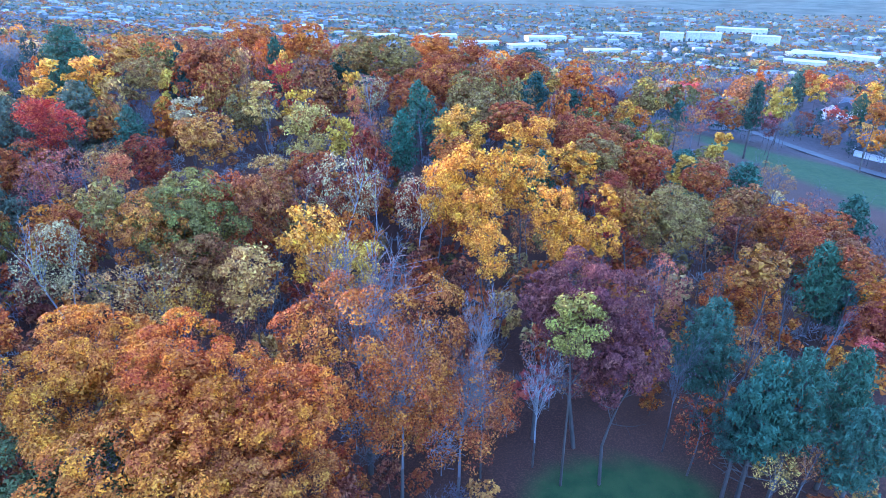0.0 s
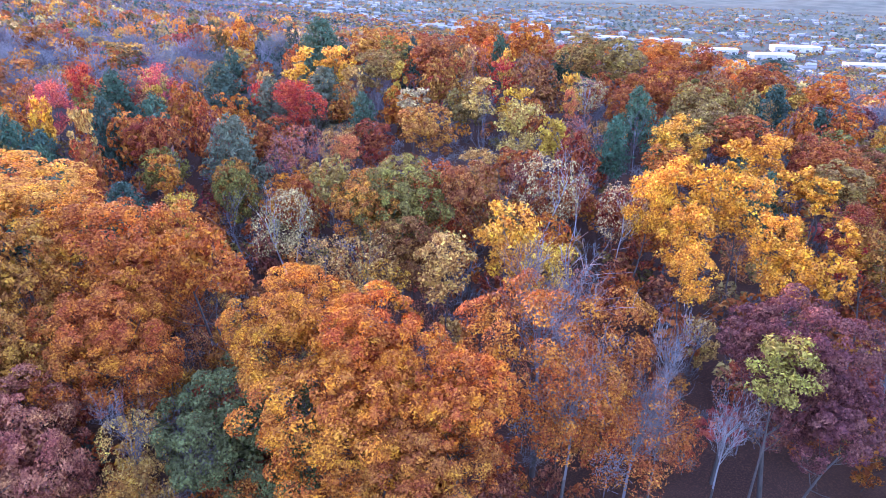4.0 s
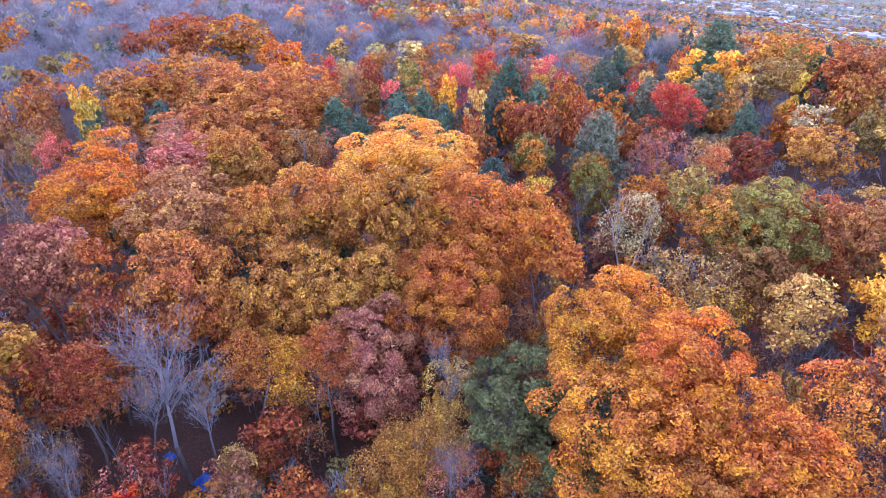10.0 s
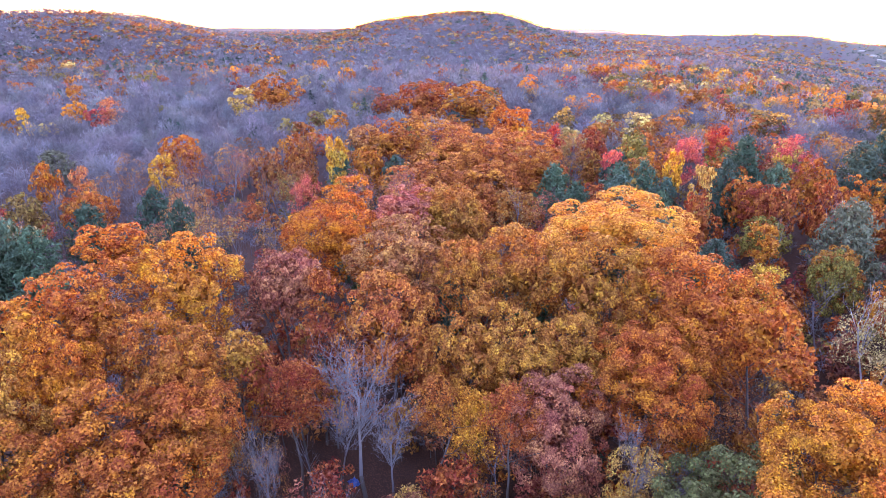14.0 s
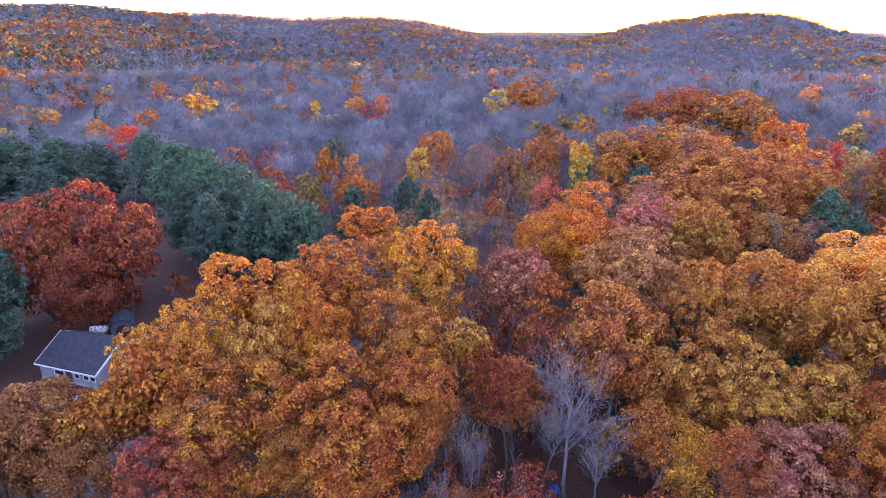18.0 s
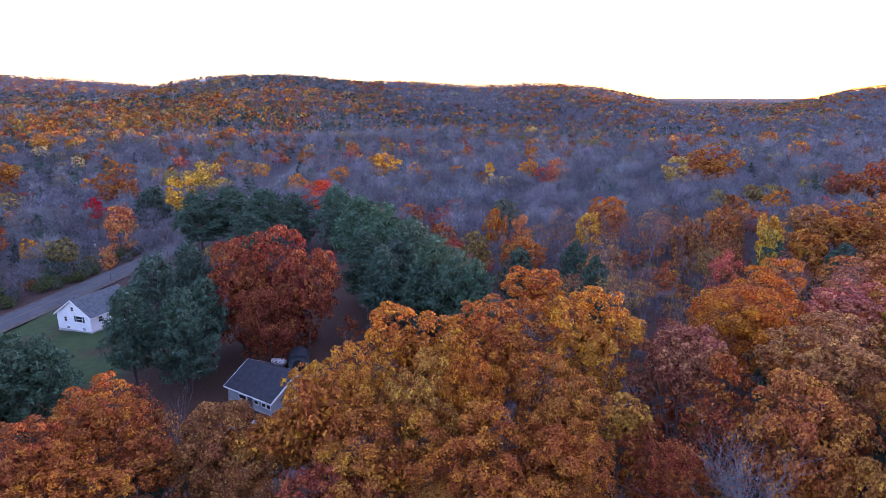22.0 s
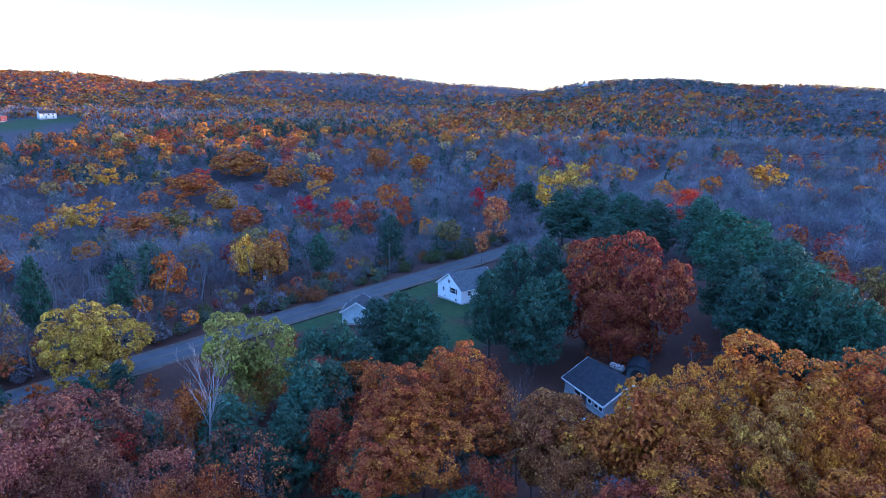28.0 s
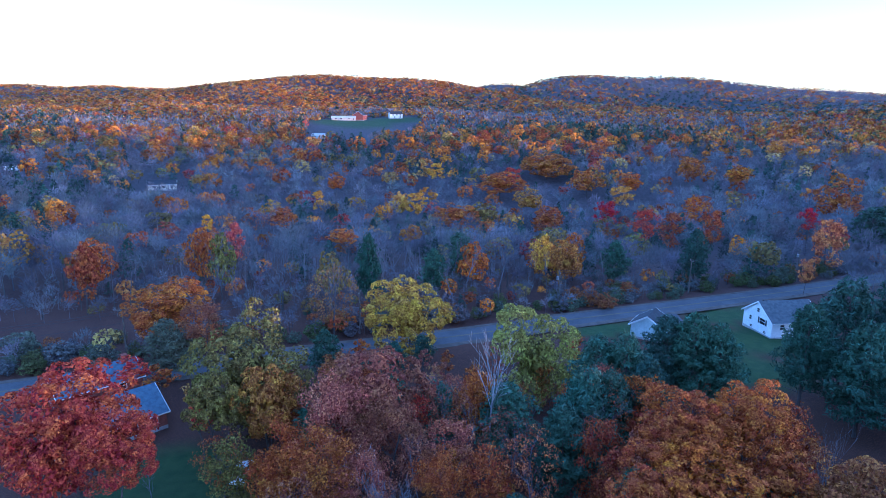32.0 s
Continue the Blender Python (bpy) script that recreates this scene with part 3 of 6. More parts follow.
grow("oak", -290.4, 15.2, 20, 11.2, 10.1, "brown_orange")
grow("birch", -273.3, 0.8, 16, 5.9, 5.3, "tan_gold")
grow("birch", -302.4, -145.8, 16, 8.7, 6.9, "yellow")
grow("birch", -259.0, -75.1, 15, 3.7, 4.4, "yellow")
grow("maple", -364.1, -79.2, 15, 5.4, 5.9, "orange")
grow("maple", -284.8, -51.3, 15, 5.9, 5.3, "orange_pink")
grow("pine", -191.7, -50.2, 12, 5.5, 5.5, "sage")
grow("sparse_tree", -130.0, 8.1, 15, 3.4, 4.1, "olive")
grow("sparse_tree", -5.3, 44.0, 22, 8.0, 8.0, "brown_orange")
grow("sparse_tree", -2.2, 39.1, 18, 4.9, 4.9, "rust_orange")
grow("sparse_tree", 2.5, 38.8, 16, 4.6, 4.6, "rust")
grow("birch", -13.1, 61.9, 19, 4.0, 4.2, "yellow")
grow("birch", -18.1, 55.1, 17.5, 3.3, 3.3, "tan_gold")
grow("birch", -7.3, 57.7, 17, 2.9, 2.6, "straw")
grow("oak", -28.8, 68.5, 21, 6.7, 6.7, "olive_green")
grow("oak", -31.8, 65.8, 19.5, 4.6, 4.6, "gold_brown")
grow("oak", -37.2, 68.3, 20, 3.2, 3.2, "olive")
grow("oak", -19.7, 72.1, 20, 3.8, 4.6, "brown")
grow("oak", -25.4, 74.4, 19, 3.4, 3.4, "rust")
grow("oak", -25.0, 62.6, 16, 5.0, 5.0, "brown")
grow("oak", 14.7, 47.1, 22, 5.6, 6.4, "purple")
grow("oak", 16.1, 42.5, 18, 3.8, 4.2, "purple")
grow("oak", 10.7, 48.5, 19, 2.8, 2.8, "purple")
grow("birch", 12.4, 42.3, 20, 2.6, 2.4, "lime")
grow("sparse_tree", 24.4, 54.4, 18, 2.1, 3.2, "dusty")
grow("birch", 1.3, 75.1, 19, 2.7, 3.3, "amber")
grow("birch", 5.4, 79.5, 20, 4.4, 4.4, "amber")
grow("birch", 9.4, 78.4, 20, 3.4, 3.7, "amber")
grow("birch", 13.5, 77.7, 19.5, 3.3, 3.3, "amber")
grow("birch", 6.5, 68.9, 18.5, 3.2, 3.6, "amber")
grow("birch", 7.1, 63.0, 16.5, 2.5, 2.8, "amber")
grow("birch", 15.4, 69.4, 18.5, 2.9, 2.9, "amber")
grow("birch", 16.5, 65.8, 17, 3.1, 3.1, "amber")
grow("birch", 22.3, 70.9, 18, 2.4, 2.4, "amber")
grow("birch", 20.8, 64.9, 16.5, 1.9, 2.3, "amber")
grow("birch", 6.0, 105.6, 18, 4.7, 3.7, "yellow")
grow("birch", 13.4, 97.8, 17.5, 3.2, 2.9, "yellow")
grow("birch", 18.4, 101.1, 18, 3.7, 3.4, "amber")
grow("birch", 21.0, 92.3, 17, 2.8, 2.5, "amber")
grow("birch", 23.4, 87.4, 17, 2.4, 2.2, "amber")
grow("pine", 2.9, 109.6, 17, 2.8, 5.1, "pine")
grow("pine", 13.8, 97.9, 16, 2.5, 4.8, "pine")
grow("pine", 17.5, 91.5, 16, 2.2, 4.8, "pine")
grow("oak", 4.2, 95.7, 17, 3.6, 2.9, "brown_orange")
grow("sparse_tree", -11.8, 84.2, 18.5, 5.0, 6.2, "birch")
grow("sparse_tree", -1.3, 77.8, 18, 3.6, 4.7, "birch")
grow("bare_tree", -17.0, 80.5, 16, 2.3, 3.4, "grey")
grow("bare_tree", -7.5, 85.4, 15, 2.9, 3.7, "birch")
grow("oak", 29.9, 70.2, 19, 4.9, 4.2, "olive")
grow("oak", 25.7, 70.6, 18, 2.7, 2.7, "olive_gold")
grow("oak", 27.0, 101.8, 19, 4.6, 3.5, "rust")
grow("oak", 26.3, 93.2, 18, 4.9, 3.7, "olive")
grow("oak", 33.6, 92.3, 18, 4.4, 3.7, "rust")
grow("maple", 25.2, 80.0, 17, 3.4, 3.0, "rust_brown")
grow("maple", 38.1, 74.1, 16, 2.0, 2.0, "tan_orange")
grow("oak", 36.1, 58.5, 17, 3.2, 2.7, "olive_gold")
grow("oak", 40.9, 85.9, 17, 3.4, 2.8, "rust")
grow("birch", 39.5, 90.6, 16, 2.4, 2.2, "straw")
grow("oak", 44.1, 79.2, 16, 3.1, 2.5, "brown")
grow("oak", 47.6, 74.8, 15, 2.9, 2.3, "brown_orange")
grow("maple", 46.6, 67.8, 15, 2.7, 2.1, "rust")
grow("oak", -52.1, 147.0, 18, 7.6, 6.1, "rust")
grow("oak", -62.5, 137.1, 18, 5.5, 4.6, "olive")
grow("birch", -79.3, 133.9, 18, 5.0, 4.0, "yellow")
grow("birch", -72.2, 136.1, 18, 4.7, 4.2, "yellow")
grow("maple", -69.2, 110.7, 17, 5.1, 4.0, "red")
grow("maple", -63.2, 109.0, 16, 3.4, 2.7, "red")
grow("oak", -37.2, 104.4, 17, 5.0, 4.5, "gold_brown")
grow("maple", -31.8, 140.1, 17, 4.8, 4.8, "red")
grow("oak", -26.1, 139.4, 18, 4.2, 4.2, "brown")
grow("birch", -21.9, 111.0, 16, 4.5, 5.0, "tan_gold")
grow("birch", -14.4, 106.7, 16, 3.4, 3.8, "straw")
grow("birch", -33.0, 124.2, 16, 3.8, 3.4, "tan_gold")
grow("birch", -44.3, 115.4, 16, 3.4, 2.7, "birch")
grow("pine", -2.0, 126.1, 18, 3.4, 5.5, "pine")
grow("pine", -4.5, 106.5, 17, 2.7, 5.1, "pine")
grow("pine", -53.7, 111.5, 16, 2.7, 4.8, "pine")
grow("pine", -69.2, 124.3, 17, 5.3, 7.8, "sage")
grow("pine", -100.3, 181.2, 19, 7.4, 8.7, "pine")
grow("sparse_tree", -12.7, 138.6, 16, 3.7, 4.5, "birch")
grow("maple", -15.9, 133.3, 14, 2.4, 3.1, "orange_pink")
grow("oak", -9.8, 165.5, 20, 7.3, 5.8, "olive")
grow("oak", 1.6, 150.8, 19, 9.1, 7.3, "rust")
grow("oak", 10.9, 140.6, 18, 5.7, 4.6, "olive")
grow("oak", 1.9, 182.4, 20, 6.8, 4.8, "orange")
grow("oak", 13.7, 192.4, 19, 5.1, 4.1, "rust")
grow("oak", -18.2, 164.9, 20, 6.4, 5.2, "olive")
grow("oak", -35.3, 180.7, 20, 6.9, 5.5, "orange")
grow("oak", -51.9, 191.2, 20, 7.1, 5.7, "rust_orange")
grow("oak", -52.1, 151.9, 20, 5.6, 4.5, "brown")
grow("oak", -74.7, 158.7, 19, 5.5, 4.4, "gold_brown")
grow("oak", 26.5, 174.7, 18, 7.0, 5.6, "rust")
grow("oak", 42.8, 183.7, 17, 5.7, 4.5, "orange")
grow("maple", 18.3, 162.3, 16, 2.5, 3.0, "orange")
grow("maple", 35.2, 161.8, 15, 2.6, 2.8, "orange")
grow("oak", 12.8, 126.4, 17, 6.4, 4.5, "olive")
grow("oak", 16.5, 118.9, 17, 6.0, 4.2, "rust")
grow("pine", 139.6, 872.9, 18, 15.1, 8.3, "pine_dark")
grow("birch", -139.4, 191.8, 18, 5.5, 6.8, "gold_orange")
grow("pine", -64.2, 83.7, 19, 5.0, 8.1, "sage")
grow("maple", -108.3, 118.7, 17, 5.8, 5.8, "pink")
grow("maple", -119.4, 97.9, 17, 5.5, 5.5, "pink")
grow("maple", -68.6, 112.1, 17, 4.8, 4.8, "red")
grow("pine", -106.9, 103.1, 19, 4.6, 7.4, "pine_dark")
grow("pine", -87.0, 112.3, 20, 5.6, 9.0, "pine_dark")
grow("pine", -76.9, 115.0, 17, 3.7, 6.0, "sage")
grow("birch", -68.8, 72.2, 15, 2.7, 2.9, "gold_orange")
grow("maple", -48.6, 93.2, 14, 3.0, 2.7, "orange_pink")
grow("sparse_tree", -56.6, 91.4, 16, 4.5, 4.5, "dusty")
grow("bare_tree", -51.8, 66.1, 15, 4.4, 4.4, "grey")
grow("sparse_tree", -42.6, 63.1, 17, 4.1, 5.3, "birch")
grow("sparse_tree", -27.9, 56.8, 15.5, 3.9, 3.5, "tan_gold")
grow("sparse_tree", -34.2, 57.6, 14.5, 3.4, 3.1, "tan_gold")
grow("sparse_tree", -25.6, 56.6, 13, 2.9, 2.6, "yellow")
grow("sparse_tree", -43.3, 66.2, 15, 3.6, 4.0, "birch")
grow("sparse_tree", -27.9, 60.3, 13, 3.4, 3.1, "tan_gold")
grow("sparse_tree", -56.5, 86.5, 15, 3.4, 3.4, "dusty")
grow("sparse_tree", -51.0, 93.8, 15, 3.1, 3.1, "tan_gold")
grow("maple", -47.8, 92.7, 14, 2.3, 1.9, "orange_pink")
grow("pine", 26.3, 47.9, 17, 2.9, 5.1, "pine")
grow("birch", 64.0, 183.1, 15, 5.6, 4.4, "straw")
grow("birch", 46.8, 145.5, 14, 2.6, 2.6, "gold")
grow("birch", 88.1, 153.7, 21.8, 4.0, 4.0, "straw")
grow("birch", 182.5, 289.4, 21.3, 5.4, 5.4, "straw")
grow("birch", 205.1, 284.8, 18.9, 5.6, 5.6, "yellow")
grow("maple", 79.7, 176.4, 16.5, 2.7, 2.7, "tan_orange")
grow("pine", 88.3, 165.7, 21.6, 2.7, 6.5, "pine_dark")
grow("sparse_tree", 65.4, 149.3, 15, 4.2, 4.2, "dusty")
grow("maple", 101.9, 179.5, 12.3, 3.3, 3.3, "purple")
grow("maple", 150.8, 242.3, 12.1, 4.9, 4.9, "mauve_rust")
grow("maple", 168.6, 239.2, 12.4, 2.4, 2.4, "rust")
grow("oak", 152.0, 225.5, 7.4, 3.1, 3.1, "tan")
grow("oak", 56.0, 158.2, 17.6, 4.3, 4.3, "olive")
grow("maple", 60.4, 203.4, 9, 4.5, 4.5, "purple")
grow("pine", 66.9, 163.1, 13.6, 2.4, 4.1, "pine")
grow("maple", 193.8, 317.0, 19.1, 5.0, 5.0, "rust")
grow("birch", 163.0, 305.0, 24, 3.7, 3.7, "tan_orange")
grow("oak", 155.5, 308.6, 17.4, 6.1, 6.1, "tan")
grow("oak", 130.3, 176.1, 20.6, 3.4, 3.4, "brown_orange")
grow("pine", 170.9, 241.0, 21, 3.3, 6.3, "pine_dark")
grow("maple", 198.0, 302.7, 18.1, 4.7, 4.7, "mauve_rust")
grow("pine", 174.9, 295.2, 23, 4.7, 7.5, "pine")
grow("bare_tree", -50.0, 5.2, 12, 4.0, 5.2, "grey")
grow("bare_tree", -46.7, 9.8, 11, 3.7, 4.8, "grey")
grow("bare_tree", -49.8, 2.7, 9, 2.9, 3.7, "grey")
grow("pine", 27.9, 40.1, 16.5, 2.6, 5.0, "pine")
grow("pine", 30.6, 39.9, 17, 2.4, 5.1, "pine")
grow("pine", 36.2, 41.7, 16, 2.2, 4.8, "pine")
grow("pine", 34.5, 36.9, 14, 2.4, 4.2, "pine")
grow("pine", 26.9, 40.8, 13, 2.1, 3.9, "pine_dark")
grow("pine", 46.5, 63.5, 15, 2.5, 4.5, "pine")
grow("maple", 41.1, 47.2, 13, 1.3, 1.0, "pink")
grow("sparse_tree", 28.4, 36.8, 9, 1.8, 1.8, "tan_gold")
grow("sparse_tree", 31.2, 37.7, 9, 1.2, 1.4, "tan")
grow("bare_tree", 30.6, 57.6, 15, 2.5, 3.2, "grey")
grow("bare_tree", 32.1, 50.8, 14, 2.2, 2.9, "grey")
grow("bare_tree", 41.5, 53.6, 14, 2.7, 3.2, "grey")
grow("bare_tree", 39.9, 57.7, 13, 2.1, 2.6, "grey")
grow("bare_tree", 29.5, 48.5, 12, 2.2, 2.9, "birch")
grow("bare_tree", 23.4, 46.6, 12, 2.0, 2.5, "grey")
grow("bare_tree", 6.0, 50.4, 15, 3.0, 3.9, "birch")
grow("bare_tree", 10.1, 44.6, 12, 3.0, 3.6, "birch")
grow("sparse_tree", 5.0, 43.2, 13, 3.2, 3.8, "rust")
grow("sparse_tree", 24.8, 43.6, 9, 2.8, 3.1, "rust_brown")
grow("oak", 49.1, 61.8, 15, 2.4, 1.9, "rust")
grow("pine", -138.2, -74.2, 21, 7.3, 9.7, "pine")
grow("pine", -128.8, -62.9, 21, 7.0, 9.7, "pine")
grow("pine", -116.5, -50.4, 20.5, 6.5, 9.4, "pine")
grow("pine", -104.7, -40.8, 20, 6.0, 9.2, "pine")
grow("pine", -100.5, -35.2, 18.5, 5.0, 8.0, "pine")
grow("pine", -100.1, -31.4, 17, 3.7, 5.9, "pine")
grow("pine", -158.7, -93.4, 20, 6.9, 9.2, "pine")
grow("pine", -110.4, -52.0, 17, 5.7, 7.8, "pine_dark")
grow("pine", -117.4, -62.2, 17, 5.9, 7.8, "pine_dark")
grow("pine", -100.3, -41.8, 15, 4.9, 6.9, "pine_dark")
grow("oak", -93.6, -69.6, 22, 10.8, 13.5, "rust_brown")
grow("oak", -87.2, -72.1, 20, 5.9, 8.2, "rust_brown")
grow("oak", -89.1, -59.4, 19.5, 5.6, 7.9, "rust_brown")
grow("maple", -82.7, -62.9, 14, 6.5, 6.5, "rust_brown")
grow("maple", -189.3, -116.5, 17, 7.6, 5.0, "scarlet")
grow("maple", -141.6, -159.9, 17, 5.8, 7.5, "orange_pink")
grow("maple", -115.5, -136.6, 10, 2.5, 3.0, "orange_pink")
grow("oak", -223.1, -249.6, 20, 9.6, 8.6, "rust")
grow("maple", -160.6, -191.8, 17, 4.3, 3.9, "crimson")
grow("birch", -187.6, -178.5, 19, 7.2, 7.2, "yellow")
grow("birch", -249.0, -218.2, 17, 12.7, 10.2, "straw")
grow("pine", -189.3, -195.3, 16, 7.2, 7.4, "pine_dark")
grow("pine", -153.6, -139.9, 19, 8.5, 8.7, "pine_dark")
grow("pine", -162.2, -134.8, 19, 8.7, 8.7, "pine_dark")
grow("pine", -159.0, -119.2, 19, 8.2, 8.7, "pine_dark")
grow("pine", -156.9, -106.8, 18, 7.0, 8.3, "pine_dark")
grow("pine", -135.1, -106.4, 16, 6.4, 7.4, "pine_dark")
grow("pine", -166.9, -97.5, 19, 6.2, 8.7, "pine")
grow("pine", -77.6, -81.6, 20, 6.1, 9.2, "pine_dark")
grow("pine", -86.4, -81.9, 20, 4.9, 7.9, "pine_dark")
grow("pine", -66.4, -76.2, 18, 4.1, 6.5, "pine_dark")
grow("pine", -70.3, -69.7, 17, 5.0, 7.8, "pine_dark")
grow("pine", -77.5, -71.3, 17, 3.4, 5.5, "pine_dark")
grow("pine", -50.9, -80.0, 16, 4.7, 7.4, "pine")
grow("pine", -53.5, -77.6, 15, 3.6, 5.8, "pine")
grow("pine", -47.7, -82.3, 15, 4.2, 6.7, "pine_dark")
grow("pine", -33.7, -75.5, 15, 4.0, 6.3, "pine")
grow("pine", -36.8, -73.1, 16, 3.8, 6.1, "pine")
grow("pine", -38.1, -69.5, 14, 3.2, 5.1, "pine_dark")
grow("pine", -31.8, -67.0, 13.5, 3.7, 5.9, "pine_dark")
grow("pine", -27.8, -66.8, 12.5, 3.2, 5.2, "pine")
grow("oak", -149.2, -369.3, 17, 10.7, 6.4, "brown_orange")
grow("birch", -50.7, -414.6, 16, 5.6, 5.0, "tan_gold")
grow("birch", -58.9, -406.0, 16, 5.5, 5.0, "yellow")
grow("birch", -26.7, -314.8, 15, 5.7, 4.0, "straw")
grow("birch", -35.7, -318.8, 16, 5.8, 4.6, "yellow")
grow("oak", 25.2, -238.7, 15, 5.9, 3.5, "rust")
grow("oak", 6.9, -368.3, 16, 5.3, 5.3, "rust_orange")
grow("birch", 14.4, -314.6, 15, 4.5, 4.1, "yellow")
grow("birch", 42.4, -194.3, 16, 1.9, 2.3, "amber")
grow("oak", 1.0, -175.0, 15, 4.6, 2.3, "tan_orange")
grow("oak", -19.3, -189.9, 14, 3.5, 2.4, "olive_gold")
grow("maple", -106.0, -388.5, 17, 7.3, 5.1, "red")
grow("oak", -172.3, -360.4, 17, 8.8, 6.1, "orange")
grow("oak", -224.6, -383.1, 18, 9.3, 6.5, "rust_orange")
grow("oak", -239.0, -351.9, 18, 8.6, 6.0, "orange")
grow("oak", -319.5, -421.7, 18, 8.1, 6.5, "gold_brown")
grow("oak", -56.6, -158.9, 13, 6.8, 6.4, "gold_brown")
grow("maple", -116.5, -264.0, 18, 7.0, 6.0, "crimson")
grow("maple", -110.2, -214.1, 17, 6.4, 5.7, "red")
grow("maple", -160.5, -266.0, 18, 8.2, 6.5, "orange")
grow("maple", -118.3, -184.6, 18, 5.5, 5.5, "rust")
grow("maple", -108.8, -192.2, 17, 5.7, 5.7, "rust_brown")
grow("shrub", -98.0, -158.4, 7, 3.2, 2.9, "dark_green")
grow("maple", -152.2, -324.7, 17, 8.0, 5.6, "gold")
grow("oak", -138.7, -418.3, 19, 19.0, 9.5, "brown_orange")
grow("oak", -94.6, -373.4, 18, 15.0, 7.5, "rust_orange")
grow("oak", -98.3, -324.4, 18, 7.5, 6.0, "gold_brown")
grow("oak", -50.0, -282.6, 17, 9.9, 5.9, "brown_orange")
grow("oak", -84.9, -254.2, 17, 7.9, 5.5, "rust")
grow("oak", -65.3, -290.5, 17, 8.3, 5.8, "olive")
grow("oak", -11.1, -111.2, 15, 8.1, 8.5, "straw")
grow("oak", -28.6, -87.1, 16, 7.6, 9.1, "lime")
grow("oak", 14.1, -81.4, 18, 8.2, 9.0, "olive_green")
grow("oak", 10.1, -71.4, 15, 4.0, 4.7, "olive_gold")
grow("oak", 15.9, -71.1, 14, 3.5, 4.2, "olive_green")
grow("maple", 12.8, -62.9, 10, 3.8, 3.8, "olive_green")
grow("oak", 32.0, -111.8, 15, 7.5, 5.3, "rust_orange")
grow("maple", 24.3, -103.1, 13, 4.5, 3.1, "mauve_rust")
grow("oak", 29.8, -65.6, 18.5, 7.5, 7.5, "red")
grow("oak", 23.8, -60.0, 15, 4.2, 4.2, "red")
grow("oak", 31.4, -61.8, 14, 4.3, 4.3, "red")
grow("oak", -2.9, -68.9, 18, 7.1, 7.8, "mauve_rust")
grow("maple", 1.9, -62.9, 16, 5.5, 6.1, "dusty")
grow("maple", -4.0, -61.2, 14.5, 4.6, 5.5, "mauve_rust")
grow("maple", 3.6, -58.1, 12.5, 4.8, 4.8, "brown_orange")
grow("maple", 8.3, -58.7, 10, 3.9, 3.9, "rust")
grow("maple", -0.8, -56.5, 10.5, 4.3, 4.3, "dusty")
grow("sparse_tree", -6.8, -58.2, 12, 2.7, 3.5, "dusty")
grow("oak", -39.0, -50.8, 19, 4.8, 4.8, "rust_orange")
grow("oak", -31.8, -51.0, 18.5, 4.4, 4.4, "rust")
grow("oak", -31.2, -44.8, 16, 5.2, 4.2, "orange")
grow("oak", -26.1, -45.8, 15.5, 4.0, 3.6, "rust")
grow("oak", -38.8, -45.1, 15, 3.5, 3.5, "rust")
grow("oak", -43.8, -39.3, 16, 5.3, 5.3, "brown")
grow("maple", -41.6, -40.2, 14, 3.2, 3.5, "brown")
grow("oak", -43.9, -35.1, 15, 3.7, 3.7, "brown_orange")
grow("oak", -45.6, -32.7, 17, 3.1, 3.7, "brown_orange")
grow("maple", -39.7, -33.8, 13, 4.3, 4.3, "brown")
grow("sparse_tree", -45.8, -47.2, 13, 2.9, 3.7, "tan")
grow("bare_tree", -47.6, -50.0, 14, 3.0, 3.3, "grey")
grow("bare_tree", -16.3, -66.2, 18.5, 4.7, 6.1, "birch")
grow("sparse_tree", -19.7, -58.8, 10.5, 3.5, 4.1, "orange_pink")
grow("sparse_tree", -11.2, -67.8, 14, 3.1, 4.0, "mauve_rust")
grow("bare_tree", -2.0, -58.9, 11, 3.8, 4.1, "birch")
grow("oak", -51.8, -34.5, 18.5, 3.3, 4.0, "gold_orange")
grow("oak", -46.8, -32.9, 16, 3.4, 3.8, "brown_orange")
grow("oak", -43.8, -40.4, 16, 4.4, 4.8, "brown")
grow("maple", 19.2, -76.1, 8.5, 2.0, 2.2, "red")
grow("pine", 4.2, -99.0, 9, 2.8, 4.1, "pine_dark")
grow("maple", 2.5, -90.3, 8, 3.0, 2.7, "brown")
grow("pine", 29.9, -101.7, 11, 4.0, 5.1, "sage")
grow("maple", 33.6, -95.9, 7, 3.1, 2.2, "red")
grow("maple", 29.0, -93.2, 6, 2.8, 1.9, "rust")
grow("shrub", 58.7, -114.3, 5, 3.3, 2.3, "sage")
grow("shrub", 50.6, -110.5, 5, 2.9, 2.1, "grey")
grow("shrub", 41.9, -106.7, 5, 2.5, 1.8, "sage")
grow("maple", -8.2, -68.6, 11, 1.7, 2.0, "red")
grow("pine", -28.9, -67.1, 14, 4.2, 6.4, "pine")
grow("pine", -23.5, -60.4, 12.5, 3.8, 5.8, "pine_dark")
grow("maple", 2.7, -77.2, 12, 2.5, 2.0, "brown")
grow("bare_tree", 3.1, -118.9, 16, 4.7, 5.7, "grey")
grow("bare_tree", 15.2, -139.1, 16, 5.8, 6.4, "grey")
grow("bare_tree", -28.0, -143.1, 15, 5.5, 6.6, "grey")
grow("bare_tree", -12.1, -146.7, 15, 6.8, 7.4, "grey")
grow("sparse_tree", 3.3, -122.7, 14, 4.9, 5.9, "tan")


